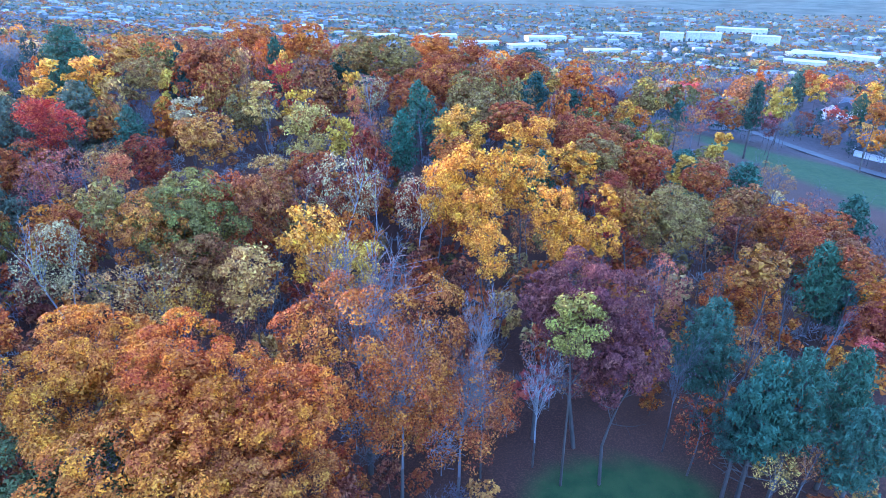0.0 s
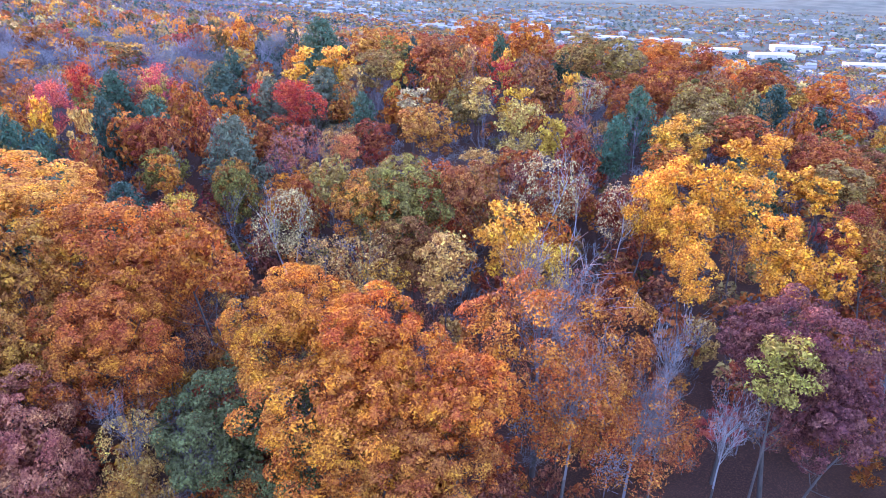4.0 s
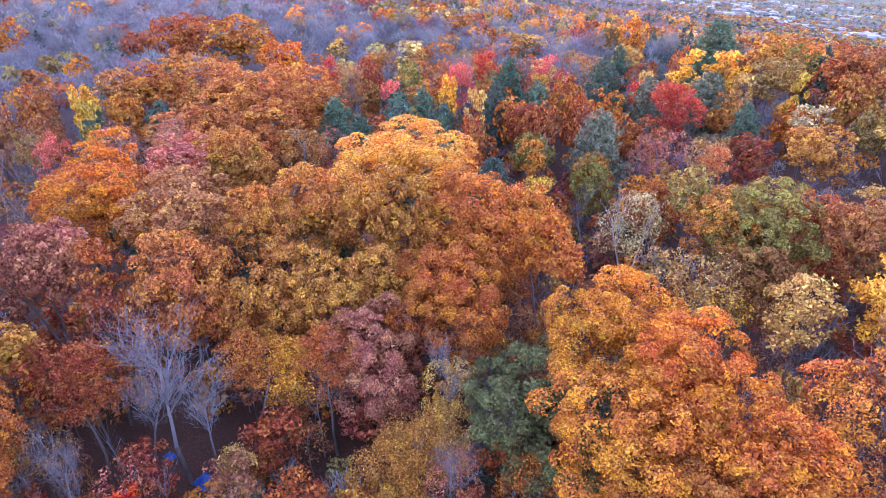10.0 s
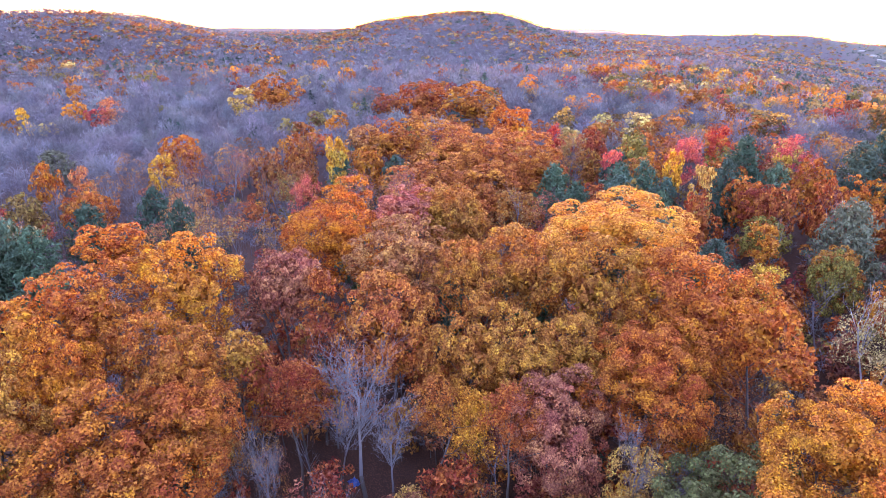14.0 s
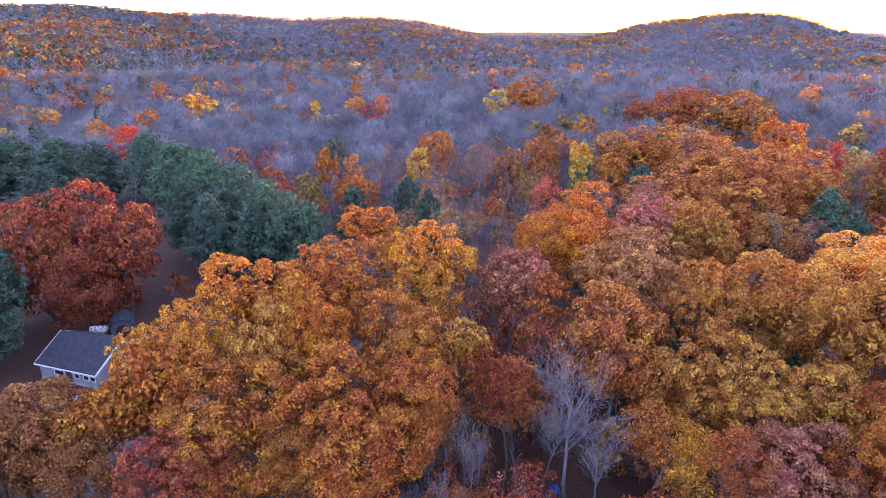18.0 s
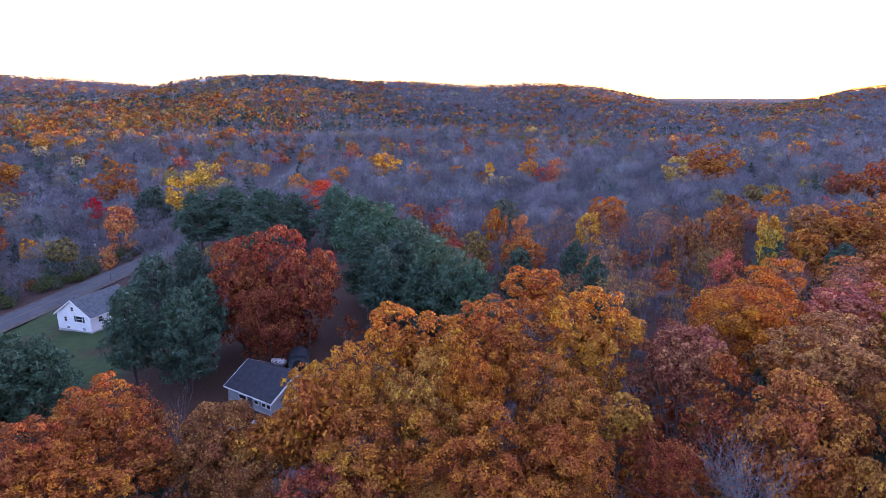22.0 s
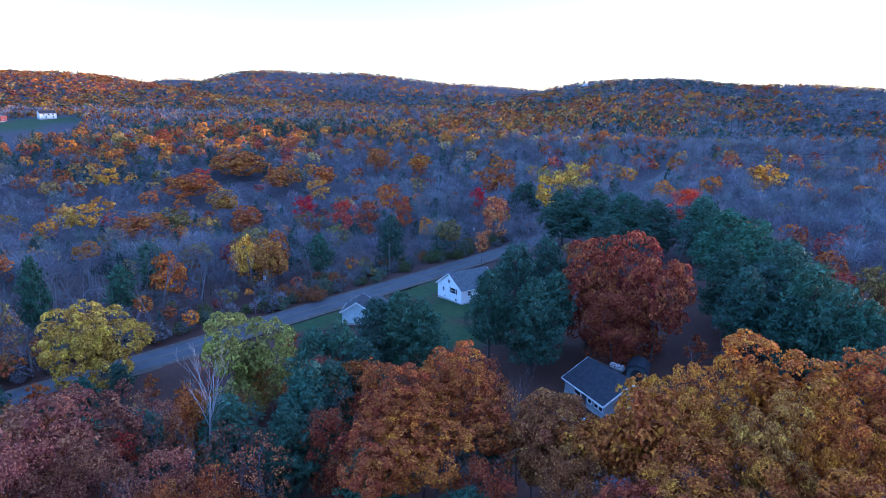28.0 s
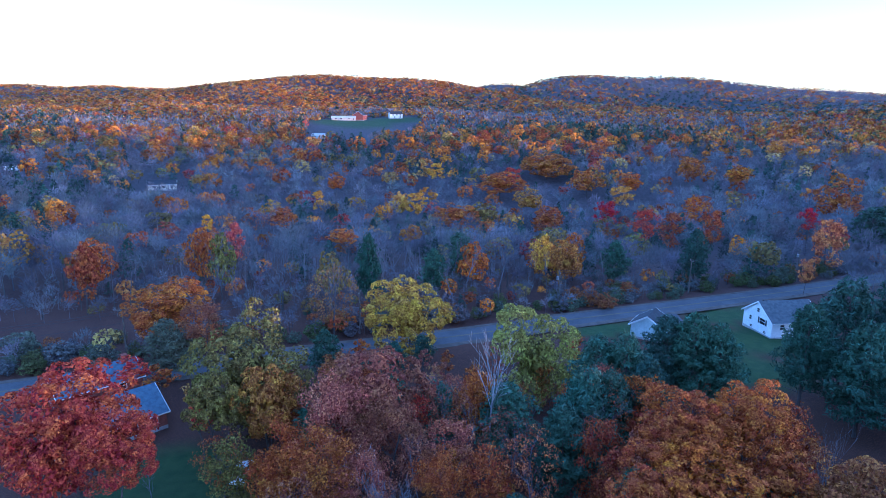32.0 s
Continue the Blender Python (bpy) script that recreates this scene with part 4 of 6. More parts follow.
# ---------------------------------------------------------------- road
tall_trees = len(grown)
ROAD = [(150, -72), (95, -88), (44, -103), (8, -110.5), (-24, -117.5), (-48, -124.5), (-75, -131), (-115, -141), (-142, -148), (-190, -162), (-260, -190), (-380, -250)]
SIDE_ROAD = [(40, 470), (85, 385), (120, 318), (133, 272), (137, 250), (132, 216), (130.5, 188), (134, 166), (150, 135), (190, 90)]


def smooth_line(pts, step=2.0):
    p = np.array(pts, float)
    out = []
    for i in range(len(p) - 1):
        a, b, c, d = p[max(i - 1, 0)], p[i], p[i + 1], p[min(i + 2, len(p) - 1)]
        n = max(2, int(np.linalg.norm(c - b) / step))
        for t in np.arange(n) / n:
            out.append(0.5 * (2 * b + (c - a) * t + (2 * a - 5 * b + 4 * c - d) * t * t + (3 * b - a - 3 * c + d) * t ** 3))
    out.append(p[-1])
    return np.array(out)


def ribbon(line, offset, width, lift, thick=0.12):
    """A strip along a line on the ground, with edges that go down into it."""
    d = unit(np.gradient(line, axis=0))
    nrm = np.stack([-d[:, 1], d[:, 0]], 1)
    mid = line + nrm * offset
    zc = terrain(mid[:, 0], mid[:, 1]) + lift
    rows = []
    for k, dz in ((-0.5, -thick), (-0.5, 0), (0, 0.04), (0.5, 0), (0.5, -thick)):
        q = mid + nrm * width * k
        rows.append(np.column_stack([q, np.maximum(zc, terrain(q[:, 0], q[:, 1]) + lift * 0.6) + dz]))
    v = np.stack(rows, 1)
    n = len(line)
    i = np.arange(n * 5).reshape(n, 5)
    f = np.stack([i[:-1, :-1], i[:-1, 1:], i[1:, 1:], i[1:, :-1]], -1).reshape(-1, 4)
    return v.reshape(-1, 3), f


ASPHALT = plain("asphalt", (0.05, 0.053, 0.06), (0.075, 0.078, 0.085), 0.25, 0.75, bump=0.3, bump_scale=8)
GRAVEL = plain("gravel_verge", (0.07, 0.06, 0.048), (0.115, 0.098, 0.08), 0.6, 0.95, bump=0.6, bump_scale=5)
LINE_PAINT = plain("line_paint", (0.13, 0.11, 0.06), (0.18, 0.15, 0.08), 2.0, 0.6)
road_line, side_line = smooth_line(ROAD), smooth_line(SIDE_ROAD)
road = thing("road", mesh_from("road", *ribbon(road_line, 0, 6.6, 0.30)), [ASPHALT], "two-lane asphalt country road with worn lines", "road", kind="structure")
for off in (-4.1, 4.1):
    part("verge", mesh_from("verge", *ribbon(road_line, off, 1.8, 0.24)), GRAVEL, road, "gravel verge")
for off in (-0.15, 0.15):
    part("centre_line", mesh_from("centre_line", *ribbon(road_line, off, 0.12, 0.345, 0.02)), LINE_PAINT, road, "yellow centre line")
side = thing("road", mesh_from("road", *ribbon(side_line, 0, 4.8, 0.3)), [ASPHALT], "narrow grey side road beside a green", "road", kind="structure")


def line_distance(x, y, line):
    """Distance from places to a line."""
    return np.min(np.hypot(np.asarray(x)[..., None] - line[:, 0], np.asarray(y)[..., None] - line[:, 1]), axis=-1)


# ---------------------------------------------------------------- woods
def bearing(x, y):
    return np.degrees(np.arctan2(-x, y))


OPEN = [(102, 160, 50, 19, -76), (122, 160, 40, 17, -68), (17, 42, 12, 8.5, 0), (-20, -665, 60, 102, 0), (-58, -725, 32, 50, 0), (103, -362, 17, 26, 10), (208, -415, 13, 26, 20), (24, -590, 13, 24, 0), (60, -125, 26, 10, 10)]


def fallow(x, y):
    """Metres past the edge of the woods towards the fallow field beside the green."""
    return 0.78 * x + 0.63 * y - np.clip(140 - 0.49 * (0.63 * x - 0.78 * y + 67), 108, 140)


def is_open(x, y):
    o = np.zeros(np.shape(x), bool)
    for cx, cy, a, b, turn in OPEN:
        o |= in_ellipse(x, y, cx, cy, a, b, turn) < 1
    return o | ((fallow(x, y) > 0) & (0.78 * x + 0.63 * y < 186) & (x > 30) & (bearing(x, y) > -60)) | (line_distance(x, y, road_line) < 8) | (line_distance(x, y, side_line) < 6)


def patchy(x, y, scale, seed):
    """A slow random field between 0 and 1, to let kinds stand in groups."""
    g = np.random.default_rng(seed)
    v = np.zeros(np.shape(x))
    for _ in range(5):
        k = g.normal(size=2) / scale
        v = v + np.sin(x * k[0] + y * k[1] + g.uniform(0, 6.28))
    return 0.5 + 0.5 * np.tanh(v * 0.7)


KINDS = ("rust", "orange", "gold", "yellow", "red", "olive", "pine", "bare")
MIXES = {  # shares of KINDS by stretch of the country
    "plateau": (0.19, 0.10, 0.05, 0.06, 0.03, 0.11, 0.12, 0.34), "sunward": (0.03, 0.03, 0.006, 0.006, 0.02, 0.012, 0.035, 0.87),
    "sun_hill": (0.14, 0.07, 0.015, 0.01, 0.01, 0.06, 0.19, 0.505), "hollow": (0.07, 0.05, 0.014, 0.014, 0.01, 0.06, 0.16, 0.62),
    # lit_hill: orange share raised, putting low sunlight into the trees' colours
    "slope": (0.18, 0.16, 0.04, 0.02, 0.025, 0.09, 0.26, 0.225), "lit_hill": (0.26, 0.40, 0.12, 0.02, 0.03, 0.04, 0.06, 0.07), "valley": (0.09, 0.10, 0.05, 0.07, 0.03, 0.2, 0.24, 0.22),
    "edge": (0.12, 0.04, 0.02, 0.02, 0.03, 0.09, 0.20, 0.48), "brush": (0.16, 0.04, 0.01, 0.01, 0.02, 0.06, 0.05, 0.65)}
# far colours cooled, bare to a blue-grey: distance haze put into the colour
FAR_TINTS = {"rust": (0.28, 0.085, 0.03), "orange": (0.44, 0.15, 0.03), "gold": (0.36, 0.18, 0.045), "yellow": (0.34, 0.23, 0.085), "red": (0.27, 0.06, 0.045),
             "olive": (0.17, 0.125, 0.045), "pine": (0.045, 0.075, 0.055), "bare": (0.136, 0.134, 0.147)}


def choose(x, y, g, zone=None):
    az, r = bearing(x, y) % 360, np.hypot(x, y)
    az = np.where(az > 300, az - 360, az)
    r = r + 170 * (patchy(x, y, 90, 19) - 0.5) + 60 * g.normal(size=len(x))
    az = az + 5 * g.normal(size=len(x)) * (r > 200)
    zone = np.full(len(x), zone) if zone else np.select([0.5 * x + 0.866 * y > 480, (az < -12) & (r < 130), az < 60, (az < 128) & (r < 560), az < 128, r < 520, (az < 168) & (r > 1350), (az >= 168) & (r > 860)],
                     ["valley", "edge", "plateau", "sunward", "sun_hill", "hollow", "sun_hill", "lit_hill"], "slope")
    out = np.full(len(x), 7)
    wide = np.where(r < 560, 1.0, 0.45)
    n1, n2, n3 = patchy(x * wide, y * wide, 55, 11), patchy(x * wide, y * wide, 42, 12), patchy(x * wide, y * wide, 30, 13)
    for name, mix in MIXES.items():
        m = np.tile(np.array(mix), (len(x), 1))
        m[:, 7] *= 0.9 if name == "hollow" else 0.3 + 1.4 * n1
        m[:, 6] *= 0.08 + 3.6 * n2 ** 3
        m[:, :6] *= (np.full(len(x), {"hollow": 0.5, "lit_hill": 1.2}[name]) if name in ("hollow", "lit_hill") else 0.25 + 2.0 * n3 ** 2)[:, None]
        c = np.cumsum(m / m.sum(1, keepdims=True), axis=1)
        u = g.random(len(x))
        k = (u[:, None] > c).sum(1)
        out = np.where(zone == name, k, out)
    return np.minimum(out, 7)


def scatter(r0, r1, spacing, g, a0=-42, a1=222):
    """Jittered places between two distances; the spacing may grow with the distance."""
    xs = []
    r = r0
    while r < r1:
        s = spacing(r)
        n = int(r * radians(a1 - a0) / s)
        a = np.radians(np.linspace(a0, a1, n) + g.normal(size=n) * 0.33 * (a1 - a0) / n)
        rr = r + g.normal(size=n) * 0.33 * s
        xs.append(np.stack([-rr * np.sin(a), rr * np.cos(a)], 1))
        r += s * 0.9
    return np.concatenate(xs)


def fill_near():
    """Single trees between the tall ones, out to the edge of the near woods."""
    g = np.random.default_rng(21)
    p = scatter(62, 178, lambda r: 8.2, g)
    x, y = p[:, 0], p[:, 1]
    az, r = bearing(x, y) % 360, np.hypot(x, y)
    az = np.where(az > 300, az - 360, az)
    ok = ~is_open(x, y)
    ok &= ~((az > 118) & (r < 118)) & ~((az > 84) & (az <= 118) & (r < 104)) & ~((az > 118) & (az < 150) & (r < 175))
    ok &= ~((az > 150) & (line_distance(x, y, road_line) < 13))
    ok &= ~((az > 150) & (y > -110 - 0.28 * -x))
    ok &= ~((az > 36) & (az <= 84) & (r < 78))
    for hx, hy, hr in list(grown):
        ok &= np.hypot(x - hx, y - hy) > 0.72 * (hr + 3.4)
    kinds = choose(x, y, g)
    for i in np.nonzero(ok)[0]:
        k = KINDS[kinds[i]]
        h = g.uniform(12, 17.5) * (0.72 if az[i] < -15 else 0.72 if r[i] < 85 else 0.85 if r[i] < 105 else 1)
        rad = g.uniform(3.0, 4.6)
        if k == "bare":
            grow("bare_tree" if g.random() < 0.75 or az[i] > 150 else "sparse_tree", x[i], y[i], h, rad, h * 0.32, "tan" if g.random() < 0.6 else "dusty", "trees of the wider woods")
        elif k == "pine":
            grow("pine", x[i], y[i], h * 1.05, rad * 0.95, h * 0.42, "pine" if g.random() < 0.6 else "pine_dark", "trees of the wider woods")
        elif k in ("yellow", "gold"):
            grow("birch", x[i], y[i], h, rad * 0.85, h * 0.3, ("yellow", "tan_gold", "straw", "amber")[g.integers(4)], "trees of the wider woods")
        elif k == "red":
            grow("maple", x[i], y[i], h, rad, h * 0.3, ("red", "pink", "mauve_rust")[g.integers(3)], "trees of the wider woods")
        else:
            pick = {"rust": ("rust", "rust_brown", "brown"), "orange": ("orange", "rust_orange", "brown_orange"), "olive": ("olive", "olive_green", "olive_gold")}[k]
            grow("oak", x[i], y[i], h, rad * 1.1, h * 0.34, pick[g.integers(3)], "trees of the wider woods")


fill_near()


def understory():
    """Saplings and low growth under and between the near trees."""
    g = np.random.default_rng(23)
    p = np.concatenate([scatter(32, 76, lambda r: 4.9, g, -40, 118), scatter(36, 90, lambda r: 5.6, g, 40, 112), scatter(78, 112, lambda r: 6.6, g, -40, 120), scatter(46, 92, lambda r: 7.5, g, 150, 208)])
    x, y = p[:, 0], p[:, 1]
    ok = ~is_open(x, y) & ~(in_ellipse(x, y, 17, 42, 14, 10) < 1)
    az = bearing(x, y)
    ok &= ~((az < -4) & (az > -24) & (np.hypot(x, y) < 48))
    for hx, hy, hr in grown[:tall_trees]:
        ok &= np.hypot(x - hx, y - hy) > 1.2
    for px, py, pr in ((-72.4, -54.3, 9), (34, -85, 9), (-62, -48, 7), (14, -71, 5), (22, -72, 9), (-50, 7, 4), (-54, 3, 4), (-46, 9, 4)):
        ok &= np.hypot(x - px, y - py) > pr
    for i in np.nonzero(ok)[0]:
        h = g.uniform(3.5, 9.0) * (1.0 if az[i] < 100 else 0.75)
        u = g.random()
        if u < 0.18:
            grow("bare_tree", x[i], y[i], h * 1.15, h * 0.3, h * 0.3, "grey", "saplings of the undergrowth")
        elif u < 0.48:
            grow("sparse_tree", x[i], y[i], h * 1.1, h * 0.32, h * 0.36, ("rust", "tan", "brown", "dusty")[g.integers(4)], "saplings of the undergrowth")
        elif u < 0.92:
            grow("maple", x[i], y[i], h, h * 0.38, h * 0.4, ("rust_brown", "brown_orange", "mauve_rust", "rust")[g.integers(4)], "saplings of the undergrowth")
        else:
            grow("birch", x[i], y[i], h, h * 0.3, h * 0.4, ("gold", "tan_gold", "olive_gold")[g.integers(3)], "saplings of the undergrowth")


understory()


def garden_trees():
    """Smaller trees that close the canopy between the houses and the near oaks."""
    g = np.random.default_rng(27)
    p = np.concatenate([scatter(47, 84, lambda r: 5.6, g, 138, 187), scatter(84, 101, lambda r: 6.2, g, 146, 187)])
    x, y = p[:, 0], p[:, 1]
    ok = np.ones(len(p), bool)
    for hx, hy, hr in grown[:tall_trees]:
        ok &= np.hypot(x - hx, y - hy) > 0.55 * hr
    for px, py, pr in ((22, -72, 9), (14, -71, 4), (34, -85, 11), (40, -97, 9), (-71, -92, 9), (-62, -48, 7)):
        ok &= np.hypot(x - px, y - py) > pr
    for i in np.nonzero(ok)[0]:
        far = math.hypot(x[i], y[i]) > 80
        h = g.uniform(4.5, 7) if far else g.uniform(8, 12.5)
        kind = ("maple", "sparse_tree", "bare_tree", "maple", "pine")[g.choice(5, p=(0.4, 0.25, 0.15, 0.1, 0.1))]
        colour = ("pine", "pine_dark")[g.integers(2)] if kind == "pine" else ("mauve_rust", "rust_brown", "brown_orange", "rust", "dusty")[g.integers(5)]
        grow(kind, x[i], y[i], h, h * 0.32, h * 0.36, colour, "garden trees")


garden_trees()


def far_templates(level, seed):
    """One far tree by habit, in units of the crown's radius: leaf sprays of a dome and of a pine, and the twigs of a bare tree; three corners each."""
    g = np.random.default_rng(seed)
    n = (480, 120, 18)[level]
    size = (0.17, 0.3, 0.6)[level]
    p, w = dome_points(n * 2, (24, 16, 8)[level], g, -0.8)
    p, w = p[:n], w[:n]
    dome = leaves_at(p * np.array([1, 1, 0.95]) + np.array([0, 0, (2.1, 1.9, 0.62)[level]]), w, size, 1.0, 0.5, 0.2, g)[0]
    m = (380, 105, 16)[level]
    f = g.uniform(0, 1, m) ** 1.3
    a = g.uniform(0, 6.28, m)
    rad = (1 - f ** 1.7) ** 0.8 * g.uniform(0.35, 1.0, m) + 0.05
    pp = np.stack([rad * np.cos(a), rad * np.sin(a), (0.5, 0.5, 0.0)[level] + (3.0, 3.0, 2.3)[level] * f], 1)
    pine = leaves_at(pp, np.stack([np.cos(a), np.sin(a), np.full(m, 0.6)], 1), size * 1.15, 0.7, 0.5, 0.2, g)[0]
    k = (290, 95, 12)[level]
    q, w2 = dome_points(k * 2, (24, 16, 8)[level], g, -0.7)
    q, w2 = q[:k], w2[:k]
    k = len(q)
    q = q * g.uniform(0.5, 1.05, (k, 1))
    way = unit(w2 * 0.8 + 0.55 * g.normal(size=(k, 3)) + np.array([0, 0, 0.6]))
    root = q * np.array([0.85, 0.85, 1.05]) + np.array([0, 0, (1.9, 1.8, 0.75)[level]])
    sidev = unit(np.cross(way, g.normal(size=(k, 3)))) * (0.018, 0.036, 0.13)[level]
    reach = (0.36, 0.42, 0.7)[level]
    bare = np.stack([root - way * 0.12, root + way * reach + sidev, root + way * reach - sidev], 1)
    bare[:2] = np.array([[[-0.035, 0, 0], [0.035, 0, 0], [0, 0, 2.3]], [[0, -0.035, 0], [0, 0.035, 0], [0, 0, 2.3]]])
    return dome, pine, bare.reshape(-1, 3)


def far_woods(name, label, p, level, seed, wide=(3.0, 5.2), zone=None):
    """One joined mesh of far trees, each with its own size, turn and colour."""
    g = np.random.default_rng(seed)
    x, y = p[:, 0], p[:, 1]
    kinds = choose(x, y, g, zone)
    wd = g.uniform(*wide, len(p)) * (1.0 if level < 2 else np.clip(np.hypot(x, y) / 800, 0.9, 1.3))
    tall = g.uniform(0.85, 1.15, len(p)) * (1.0 if level < 2 else np.clip(np.hypot(x, y) / 800, 0.9, 1.3) ** -1.6)
    z = terrain(x, y) - 0.3
    verts, tints, twiggy = [], [], []
    sets = [far_templates(level, seed * 10 + i) for i in range(5)]
    pick = g.integers(0, 5, len(p))
    for v in range(5):
        for habit in range(3):
            sel = np.nonzero((pick == v) & ((kinds < 6) if habit == 0 else (kinds == 6) if habit == 1 else (kinds == 7)))[0]
            if not len(sel):
                continue
            t = sets[v][habit]
            a = g.uniform(0, 6.28, len(sel))
            c, s = np.cos(a)[:, None], np.sin(a)[:, None]
            w = wd[sel][:, None] * (0.8, 1.0)[habit != 1]
            px = x[sel][:, None] + w * (t[None, :, 0] * c - t[None, :, 1] * s)
            py = y[sel][:, None] + w * (t[None, :, 0] * s + t[None, :, 1] * c)
            pz = z[sel][:, None] + w * tall[sel][:, None] * t[None, :, 2] * 0.92
            verts.append(np.stack([px, py, pz], -1).reshape(-1, 3))
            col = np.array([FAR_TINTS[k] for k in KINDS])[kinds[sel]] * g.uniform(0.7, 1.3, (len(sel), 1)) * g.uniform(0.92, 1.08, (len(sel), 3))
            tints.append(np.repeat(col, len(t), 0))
            twiggy.append(np.full(len(sel) * len(t) // 3, habit == 2))
    verts, tints = np.concatenate(verts), np.concatenate(tints)
    me = mesh_from(name, verts, np.arange(len(verts)).reshape(-1, 3))
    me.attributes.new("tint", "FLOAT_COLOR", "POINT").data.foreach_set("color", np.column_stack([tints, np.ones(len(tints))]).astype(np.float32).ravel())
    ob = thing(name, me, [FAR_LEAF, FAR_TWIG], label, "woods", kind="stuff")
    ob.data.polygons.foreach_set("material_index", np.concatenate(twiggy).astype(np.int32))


def plant_far():
    g = np.random.default_rng(31)
    a = scatter(178, 310, lambda r: 7.6, g)
    b = scatter(310, 620, lambda r: 8.6, g)
    c = scatter(620, 2700, lambda r: r / 110, g)
    for p, level, name, label, seed in ((a, 0, "middle_woods", "mixed autumn woods of bare, rust and green trees", 41), (b, 1, "far_woods", "far mixed autumn woods over rolling ground", 42),
                                        (c, 2, "hill_woods", "woods of orange, rust and bare trees on far hills", 43)):
        x, y = p[:, 0], p[:, 1]
        ok = ~is_open(x, y)
        az, r = bearing(x, y), np.hypot(x, y)
        s = 0.5 * x + 0.866 * y
        ok &= ~((s > 620) & (g.random(len(x)) < 0.3))
        ok &= ~((az < -20) & (az > -60) & (r < 420) & (g.random(len(x)) < 0.15))
        for hx, hy, hr in grown[:tall_trees]:
            if hx * hx + hy * hy > 150 ** 2:
                ok &= np.hypot(x - hx, y - hy) > 0.8 * (hr + 3)
                # a taller tree shades out the growth towards the open side
                ok &= np.hypot(x - 0.93 * hx, y - 0.93 * hy) > 0.9 * hr + 4
        far_woods(name, label, p[ok], level, seed)


plant_far()


def plant_brush():
    """Low brush and saplings that cover the ground of the woods."""
    g = np.random.default_rng(37)
    p = np.concatenate([scatter(33, 180, lambda r: 4.3, g, -42, 118), scatter(112, 180, lambda r: 4.6, g, 118, 222)])
    x, y = p[:, 0], p[:, 1]
    az, r = bearing(x, y) % 360, np.hypot(x, y)
    az = np.where(az > 300, az - 360, az)
    ok = ~is_open(x, y) & ~(in_ellipse(x, y, 17, 42, 13, 9) < 1)
    ok &= ~((az > 118) & (r < 118)) & ~((az > 108) & (az <= 118) & (r < 104)) & ~((az > 118) & (az < 150) & (line_distance(x, y, road_line) > 40) & (r < 160))
    ok &= ~((az > 118) & (y > -118 + 0.26 * x))
    ok &= np.hypot(x + 50, y - 8) > 7
    ok &= ~((az > 45) & (az < 100) & (r < 75) & (g.random(len(x)) < 0.2))
    for sel, level, zone in (((az < 118) & (r < 58), 0, "brush"), ((az < 118) & (r >= 58), 1, "brush"), (az >= 118, 1, "hollow")):
        far_woods("brush", "low leafless brush and brown saplings on the forest floor", p[ok & sel], level, 44 + level, (1.1, 2.3), zone)


plant_brush()


def roadside_shrubs():
    g = np.random.default_rng(29)
    for i in range(0, len(road_line), 2):
        x, y = road_line[i]
        if not -190 < x < 60:
            continue
        for off in (8.5, 11, 14, 17.5):
            if g.random() < 0.62:
                r = g.uniform(1.2, 2.6)
                grow("shrub", x + g.normal() * 1.2, y - off + g.normal() * 1.2, r * 1.5, r, r * 0.8, ("sage", "sage", "grey", "brown", "dark_green")[g.integers(5)], "roadside shrubs")


roadside_shrubs()

# ---------------------------------------------------------------- buildings
SIDING = plain("white_siding", (0.74, 0.75, 0.76), (0.82, 0.82, 0.82), 0.8, 0.6, bump=0.2, bump_scale=4)
TEAL_SIDING = plain("grey_green_siding", (0.46, 0.54, 0.54), (0.55, 0.62, 0.62), 0.8, 0.6, bump=0.2, bump_scale=4)
# white siding with the shade under the oaks put into its colour
SHADED_SIDING = plain("shaded_white_siding", (0.22, 0.25, 0.27), (0.30, 0.33, 0.35), 0.8, 0.7, bump=0.2, bump_scale=4)
CREAM = plain("cream_siding", (0.62, 0.55, 0.42), (0.72, 0.65, 0.52), 0.8, 0.6)
BRICK = plain("red_brick", (0.20, 0.06, 0.04), (0.30, 0.10, 0.07), 1.5, 0.85, bump=0.5, bump_scale=14)
BARN_RED = plain("barn_red", (0.27, 0.06, 0.045), (0.36, 0.11, 0.08), 1.0, 0.8)
SHINGLE = plain("dark_shingles", (0.02, 0.023, 0.03), (0.038, 0.042, 0.052), 1.6, 0.8, bump=0.6, bump_scale=7)
GREY_SHINGLE = plain("grey_shingles", (0.06, 0.075, 0.085), (0.10, 0.118, 0.128), 1.6, 0.8, bump=0.6, bump_scale=7)
BLUE_SHINGLE = plain("blue_grey_shingles", (0.065, 0.10, 0.14), (0.10, 0.15, 0.195), 1.6, 0.7, bump=0.5, bump_scale=7)
TRIM = plain("white_trim", (0.76, 0.76, 0.75), (0.84, 0.84, 0.83), 1.0, 0.5)
CONCRETE = plain("concrete", (0.30, 0.30, 0.29), (0.42, 0.41, 0.40), 0.8, 0.9, bump=0.3)
SHUTTER = plain("dark_shutter", (0.03, 0.035, 0.045), (0.05, 0.055, 0.065), 2.0, 0.6)
METAL_ROOF = plain("pale_metal_roof", (0.42, 0.43, 0.44), (0.58, 0.58, 0.58), 0.02, 0.45)
PALE_WALL = plain("pale_wall", (0.44, 0.42, 0.39), (0.60, 0.57, 0.53), 0.03, 0.7)
GLASS = plain("window_glass", (0.015, 0.02, 0.026), (0.03, 0.035, 0.045), 1.0, 0.06, shine=0.8)
